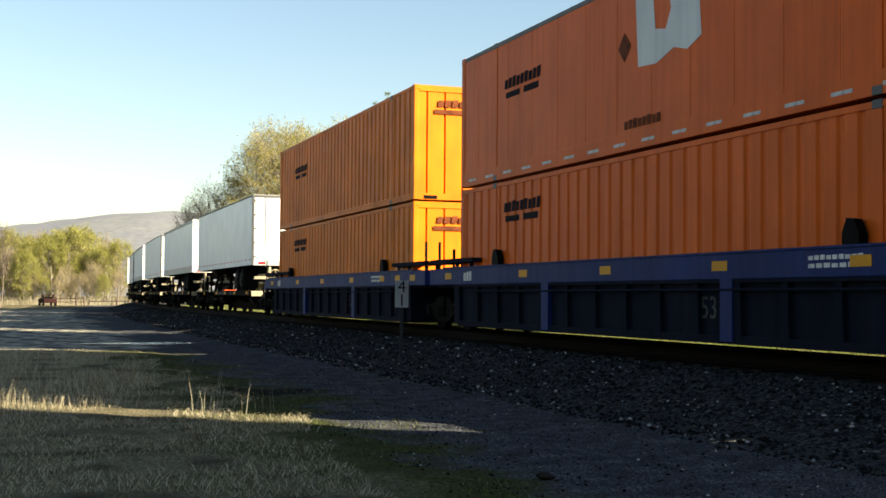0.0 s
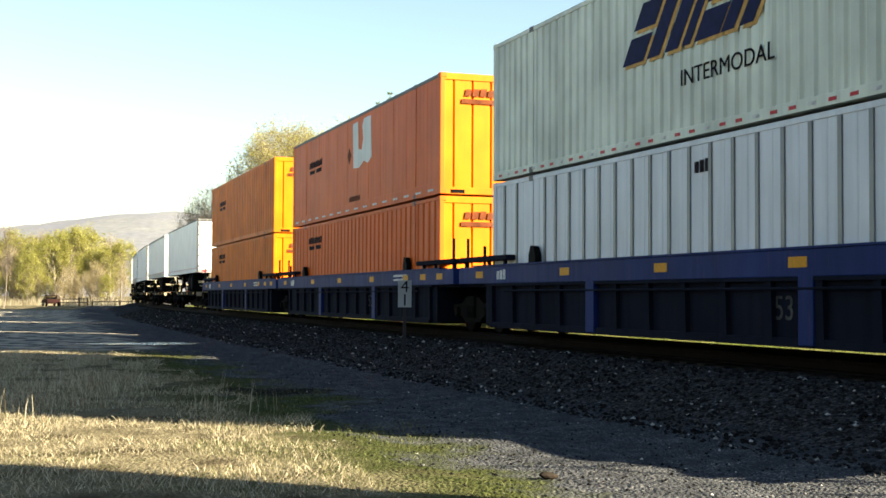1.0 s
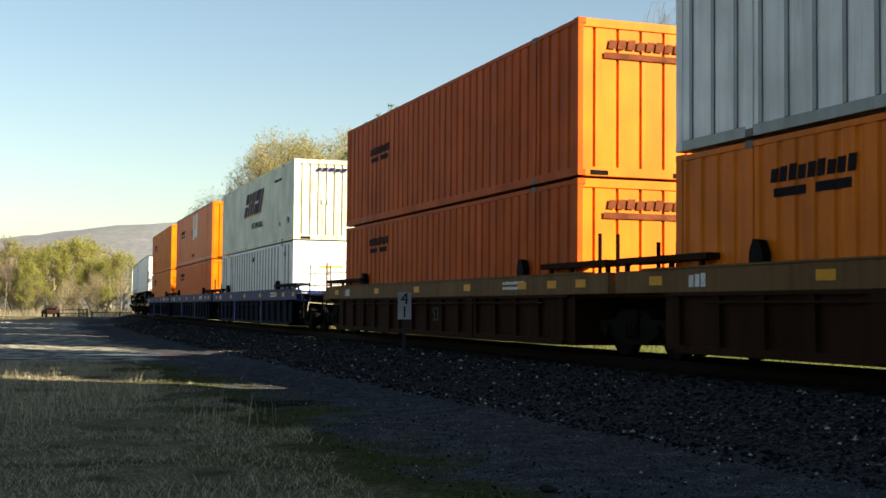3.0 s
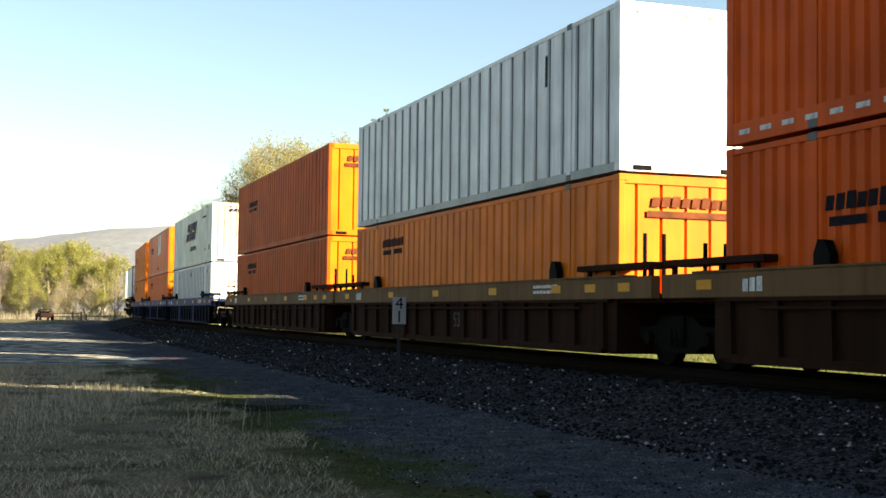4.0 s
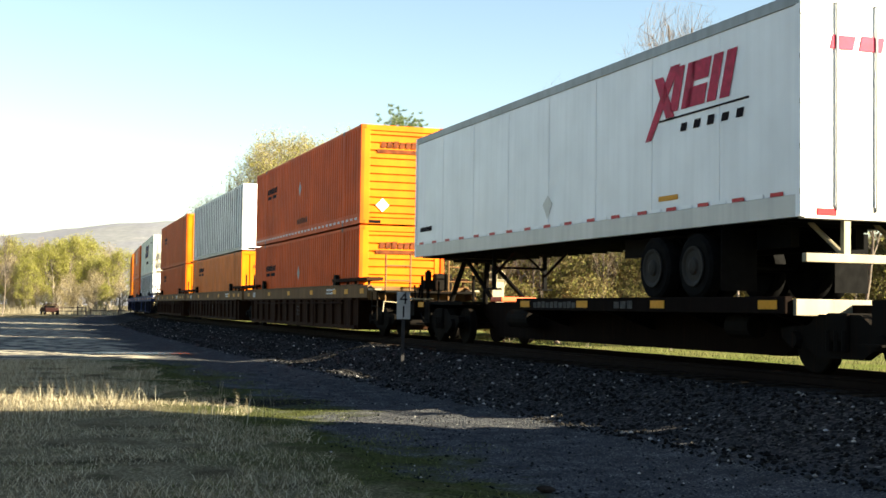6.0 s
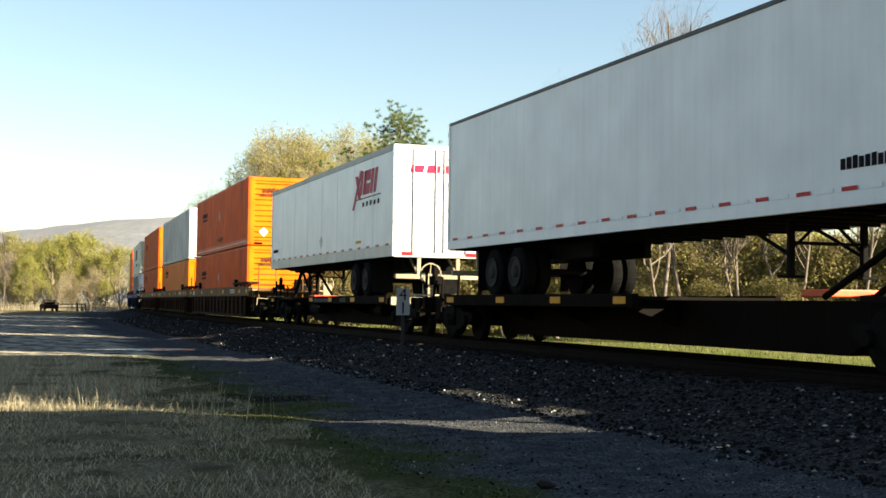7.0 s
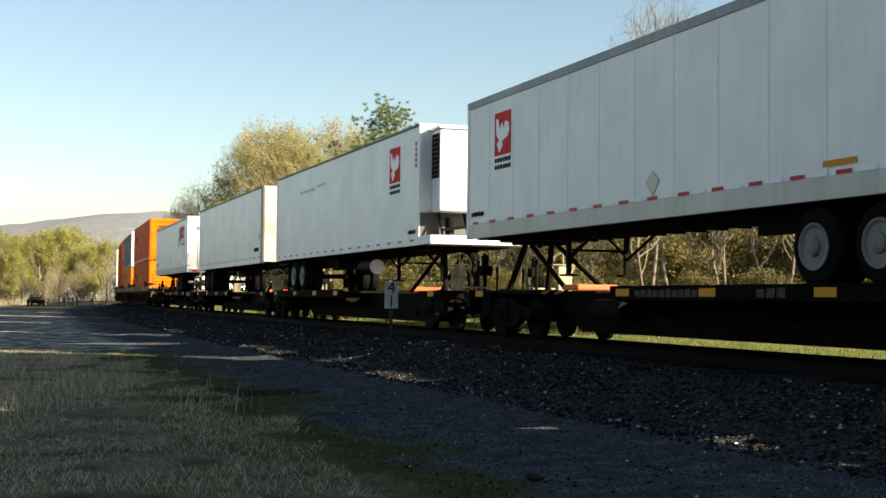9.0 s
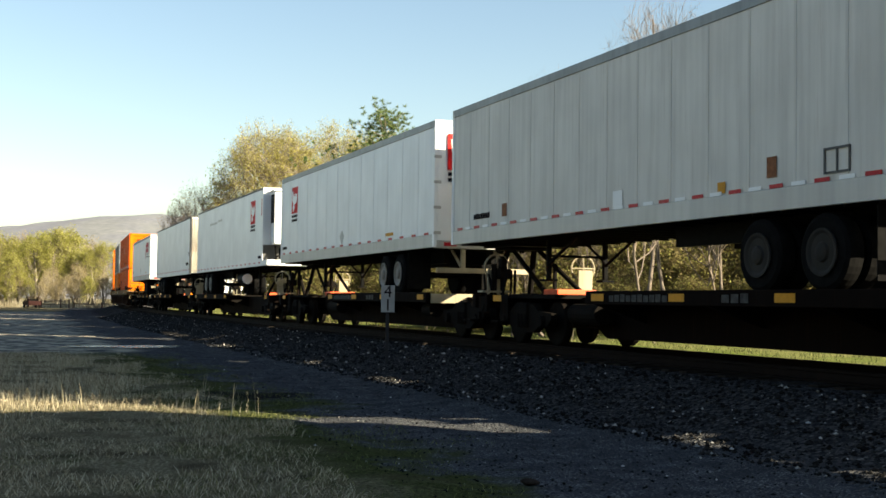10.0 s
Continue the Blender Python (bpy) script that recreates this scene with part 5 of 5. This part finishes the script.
budded = [tree("broadleaf_tree", "grey-brown tree in bud at the wood's edge", PALE_BARK, BUD, G1, 31 + i, 11, 0.25, 0.06, 14, 7, 6, 4500, 0.08, 0.2) for i in range(2)]
bare = [tree("bare_tree", "leafless tree with fine grey twigs", TWIG_BARK, None, G2, 41 + i, 12, 0.15, 0.36, 15, 5, 6, 0, 0, 0, girth=0.0072, top=0.92) for i in range(3)]
bush = [tree("bush", "green leafing bush below the bare trees", BARK, SHRUB, G3, 51 + i, 3.4, 0.45, 0.02, 10, 5, 5, 5200, 0.055, 0.16, girth=0.005) for i in range(2)]
placed = set()


def plant(kinds, x, y, size, turn):
    t = kinds[rnd.randrange(len(kinds))]
    if t.name not in placed:
        placed.add(t.name)
        return set_at(t, x, y, size, turn)
    return another(t, x, y, size, turn)


# far wood: uneven rows on the left, ending where the track leaves the view
for row, (y0, n) in enumerate(((192, 26), (200, 26), (211, 26), (226, 26))):
    for i in range(n):
        x = -118 + i * 2.85 + rnd.uniform(-1.7, 1.7) - row * 3
        if x > -48.5 - (y0 - 192) * 0.25:
            continue
        plant(leafy + budded + budded[:1], x, y0 + rnd.uniform(-4, 4), rnd.uniform(0.86, 1.22) * (0.66 if row == 0 else 0.90 + 0.05 * row) * (0.86 if x > -57 else 1), rnd.uniform(0, 360))
for i in range(44):
    plant(leafy + budded[:1], -126 + i * 1.8 + rnd.uniform(-0.8, 0.8), 188.5 + rnd.uniform(-2, 2), rnd.uniform(0.30, 0.50), rnd.uniform(0, 360))
for i in range(9):
    plant(budded, -106 + i * 6.4 + rnd.uniform(-1, 1), 188 + rnd.uniform(-2, 2), rnd.uniform(0.36, 0.55), rnd.uniform(0, 360))
# pale slim trunk that stands before the wood
plant(bare, -49.5, 142, 0.85, 40)
plant(bare, -53.5, 146, 0.95, 160)
# bare wood behind the track
for i in range(26):
    x = 2 + i * 1.75 + rnd.uniform(-0.8, 0.8)
    y = 56 + rnd.uniform(-5, 9) - 0.12 * max(0, x - 14)
    plant(bare, x, y, (0.75 + 0.42 * rnd.random()) * (0.62 if x < 9 else 1.0), rnd.uniform(0, 360))
for x, y, k in ((9.6, 57, 1.32), (11.2, 58, 1.34), (5.6, 60, 1.08), (17.5, 54, 1.02), (20, 56, 1.0)):
    plant(bare, x, y, k, rnd.uniform(0, 360))
for i in range(44):
    plant(bush, -8 + i * 1.3, 67 + rnd.uniform(-3, 3), rnd.uniform(1.1, 2.1), rnd.uniform(0, 360))
for i in range(24):
    plant(bush, -4 + i * 2.0 + rnd.uniform(-0.8, 0.8), 60 + rnd.uniform(-7, 4) - 0.15 * max(0, i - 8), rnd.uniform(0.6, 1.25), rnd.uniform(0, 360))
for i in range(34):
    plant(leafy, -10 + i * 2.2, 98 + rnd.uniform(-8, 8), rnd.uniform(0.6, 0.85), rnd.uniform(0, 360))
for i in range(40):
    plant(bush, -10 + i * 1.5 + rnd.uniform(-0.6, 0.6), 76 + rnd.uniform(-3, 4), rnd.uniform(1.4, 2.3), rnd.uniform(0, 360))
# the wood at the camera's back, which shades the sky's light and shows in the paint
for i in range(26):
    plant(leafy + budded, -78 + i * 4.4 + rnd.uniform(-1.5, 1.5), -30 + rnd.uniform(-4, 4) + (12 if i < 6 else 0), rnd.uniform(1.15, 1.45), rnd.uniform(0, 360))
for i in range(12):
    plant(leafy + budded, -70 + rnd.uniform(-5, 5), -20 + i * 7, rnd.uniform(1.0, 1.3), rnd.uniform(0, 360))

# the pine: tiers of boughs with needle tufts
pine = empty("pine_tree", "tall dark green pine with ragged tufted boughs", "tree")
pr = random.Random(5)
V, F, LV, LF = [], [], [], []
tube(V, F, [Vector((0.12 * math.sin(i), 0.1 * math.cos(2 * i), i * 16.2 / 9)) for i in range(10)], [0.24 * (1 - i / 10.5) for i in range(10)], 8)
for i in range(84):
    z = 6.0 + 10.2 * (i / 83)
    reach = (6.6 * (1 - (z - 6) / 11.5) + 0.6) * pr.uniform(0.55, 1.25)
    az = i * 2.4 + pr.uniform(-0.5, 0.5)
    d = Vector((math.cos(az), math.sin(az), pr.uniform(0.12, 0.42)))
    p0 = Vector((0, 0, z))
    pts = [p0 + d * reach * f + Vector((0, 0, 0.25 * reach * f * f)) for f in (0, 0.35, 0.7, 1)]
    tube(V, F, pts, [0.05, 0.04, 0.025, 0.01], 4)
    for c in range(13):
        f = pr.uniform(0.35, 1.05)
        q = p0 + d * reach * f + Vector((pr.gauss(0, 0.42), pr.gauss(0, 0.42), 0.25 * reach * f * f + pr.gauss(0, 0.26)))
        for b in range(32):
            nd = Vector((pr.gauss(0, 1), pr.gauss(0, 1), pr.gauss(0.5, 0.7))).normalized()
            w = nd.orthogonal().normalized() * 0.022
            ln = pr.uniform(0.16, 0.36)
            k = len(LV)
            LV += [tuple(q - w), tuple(q + w), tuple(q + nd * ln)]
            LF.append((k, k + 1, k + 2))
mesh_part("trunk", V, F, BARK, pine, True)
mesh_part("crown", LV, LF, NEEDLE, pine)
pine.matrix_basis = pose(-3.4, 92, -1.3)

# reeds at the foot of the far wood
V, F = [], []
for i in range(6000):
    x = rnd.uniform(-125, -46)
    y = 184 + rnd.uniform(-8, 6)
    h = rnd.uniform(0.4, 1.7) * (0.6 + 0.8 * abs(noise.noise((x * 0.2, y * 0.2, 1))))
    lx, w = rnd.gauss(0, 0.15), 0.03
    k = len(V)
    V += [(x - w, y, 0), (x + w, y, 0), (x + lx, y + rnd.gauss(0, 0.15), h)]
    F.append((k, k + 1, k + 2))
stuff("dry_reeds", V, F, DRY, "tall dry reeds at the foot of the wood", "reeds")

# ---- a dark clod on the lane ----
bm = B()
bmesh.ops.create_icosphere(bm, subdivisions=2, radius=0.045)
for v in bm.verts:
    v.co = Vector((v.co.x * 1.9, v.co.y * 1.2, v.co.z * 0.7)) * (1 + 0.5 * noise.noise(v.co * 18))
clod = tagged(part("clod", bm, plain("damp earth", (0.025, 0.02, 0.016), 0.9, 20)), "dark lump of earth lying on the gravel lane", "clod")
clod.location = (0.88, 10.9, 0.03)

# ---- the old car and the pole gate by the wood ----
MAROON = paint("faded maroon paint", (0.028, 0.013, 0.012), 0.5, 0.4, 0.4)
old = empty("parked_car", "old dark maroon car parked by the wood", "car")
old.matrix_basis = pose(-53.6, 172, 0, 0, 0, 28)
bm = prism(B(), ((-2.0, 0.35), (-2.05, 0.72), (-1.9, 0.92), (-1.2, 0.96), (0.85, 0.97), (1.95, 0.80), (2.08, 0.58), (2.05, 0.35)), "x", -0.84, 0.84)
bmesh.ops.bevel(bm, geom=list(bm.edges), offset=0.05, segments=2, affect="EDGES")
part("body", bm, MAROON, old)
part("roof", box(B(), -0.70, 0.70, -1.45, 0.15, 1.42, 1.50, 0.03), MAROON, old)
for s in (-1, 1):
    for foot, head in (((-1.85, 0.95), (-1.42, 1.46)), ((-0.55, 0.95), (-0.55, 1.46)), ((0.85, 0.95), (0.12, 1.46))):
        part("roof_pillar", rod(B(), (s * 0.74, *foot), (s * 0.67, *head), 0.05, seg=6), MAROON, old)
    for y in (-1.3, 1.3):
        w = part("wheel", lathe_x(B(), ((-0.1, 0.2), (-0.1, 0.31), (0.1, 0.31), (0.1, 0.2)), s * 0.78, y, 0.31, 20), RUBBER, old)
        part("hub_cap", lathe_x(B(), ((0, 0.18), (s * 0.02, 0.12)), s * 0.885, y, 0.31, 16), ALU, w)
for y in (-0.95, 0.05):
    part("seat_back", box(B(), -0.55, 0.55, y - 0.08, y + 0.06, 0.9, 1.2, 0.04), BLACK, old)
RUSTY = paint("rusty pipe", (0.07, 0.045, 0.035), 0.7, 0.4, 0.5)
for label, x0, x1, y0, z0 in (("low rusty pole gate across the far lane", -52.3, -48.6, 172, 0.95), ("low rusty pole fence beside the gate", -48.2, -42.8, 173, 0.62)):
    gate = empty("pole_gate" if z0 > 0.9 else "pole_fence", label, "gate" if z0 > 0.9 else "fence")
    gate.matrix_basis = pose((x0 + x1) / 2, y0, 0)
    half = (x1 - x0) / 2
    part("bar", rod(B(), (-half, 0, z0), (half, 0, z0 + 0.06), 0.065), RUSTY, gate)
    if z0 > 0.9:
        part("bar", rod(B(), (-half, 0, 0.5), (half, 0, 0.54), 0.05), RUSTY, gate)
    for x in (-half, half * 0.4, half):
        part("post", rod(B(), (x, 0, -0.1), (x, 0, z0 + 0.25), 0.09), RUSTY, gate)

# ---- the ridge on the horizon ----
m, n, l, b = material("far wooded ridge, haze in colour")
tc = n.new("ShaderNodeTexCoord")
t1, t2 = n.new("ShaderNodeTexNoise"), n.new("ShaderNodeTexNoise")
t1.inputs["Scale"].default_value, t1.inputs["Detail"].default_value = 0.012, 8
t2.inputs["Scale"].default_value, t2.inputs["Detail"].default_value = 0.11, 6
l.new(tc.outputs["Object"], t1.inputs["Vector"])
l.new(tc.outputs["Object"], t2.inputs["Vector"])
# bluish greys: the haze of distance is put into the base colour
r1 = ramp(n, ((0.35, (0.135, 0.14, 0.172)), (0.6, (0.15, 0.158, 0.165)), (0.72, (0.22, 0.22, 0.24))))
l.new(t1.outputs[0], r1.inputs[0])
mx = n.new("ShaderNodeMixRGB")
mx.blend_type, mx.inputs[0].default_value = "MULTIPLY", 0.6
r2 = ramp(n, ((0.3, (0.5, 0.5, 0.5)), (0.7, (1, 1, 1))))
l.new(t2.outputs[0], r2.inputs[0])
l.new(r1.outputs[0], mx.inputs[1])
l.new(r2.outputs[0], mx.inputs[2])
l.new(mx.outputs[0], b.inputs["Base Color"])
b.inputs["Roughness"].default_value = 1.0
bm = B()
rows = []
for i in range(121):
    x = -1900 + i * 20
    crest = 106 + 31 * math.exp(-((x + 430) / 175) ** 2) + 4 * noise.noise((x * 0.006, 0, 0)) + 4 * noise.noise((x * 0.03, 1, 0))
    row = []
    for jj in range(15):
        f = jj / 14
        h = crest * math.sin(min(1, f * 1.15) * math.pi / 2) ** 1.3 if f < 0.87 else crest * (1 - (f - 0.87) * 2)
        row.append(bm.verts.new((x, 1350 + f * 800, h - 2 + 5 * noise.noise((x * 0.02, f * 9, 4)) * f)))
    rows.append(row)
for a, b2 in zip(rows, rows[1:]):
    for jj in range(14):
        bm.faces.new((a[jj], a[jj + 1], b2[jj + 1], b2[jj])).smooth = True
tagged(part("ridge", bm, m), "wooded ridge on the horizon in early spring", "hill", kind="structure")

# ---- ties: pieces of the track bed ----
bed = tagged(new("track_bed"), "row of tarred wooden ties under the rails", "track", kind="structure")
tie = part("tie", box(B(), -1.3, 1.3, -0.115, 0.115, -0.18, 0.0, 0.015), TIEWOOD, bed)
tie.matrix_basis = rail_pose(-30, RAIL - 0.172)
for i in range(1, 290):
    again(tie, bed, rail_pose(-30 + i * 0.52, RAIL - 0.172 + 0.006 * math.sin(i * 1.7)))

motions()
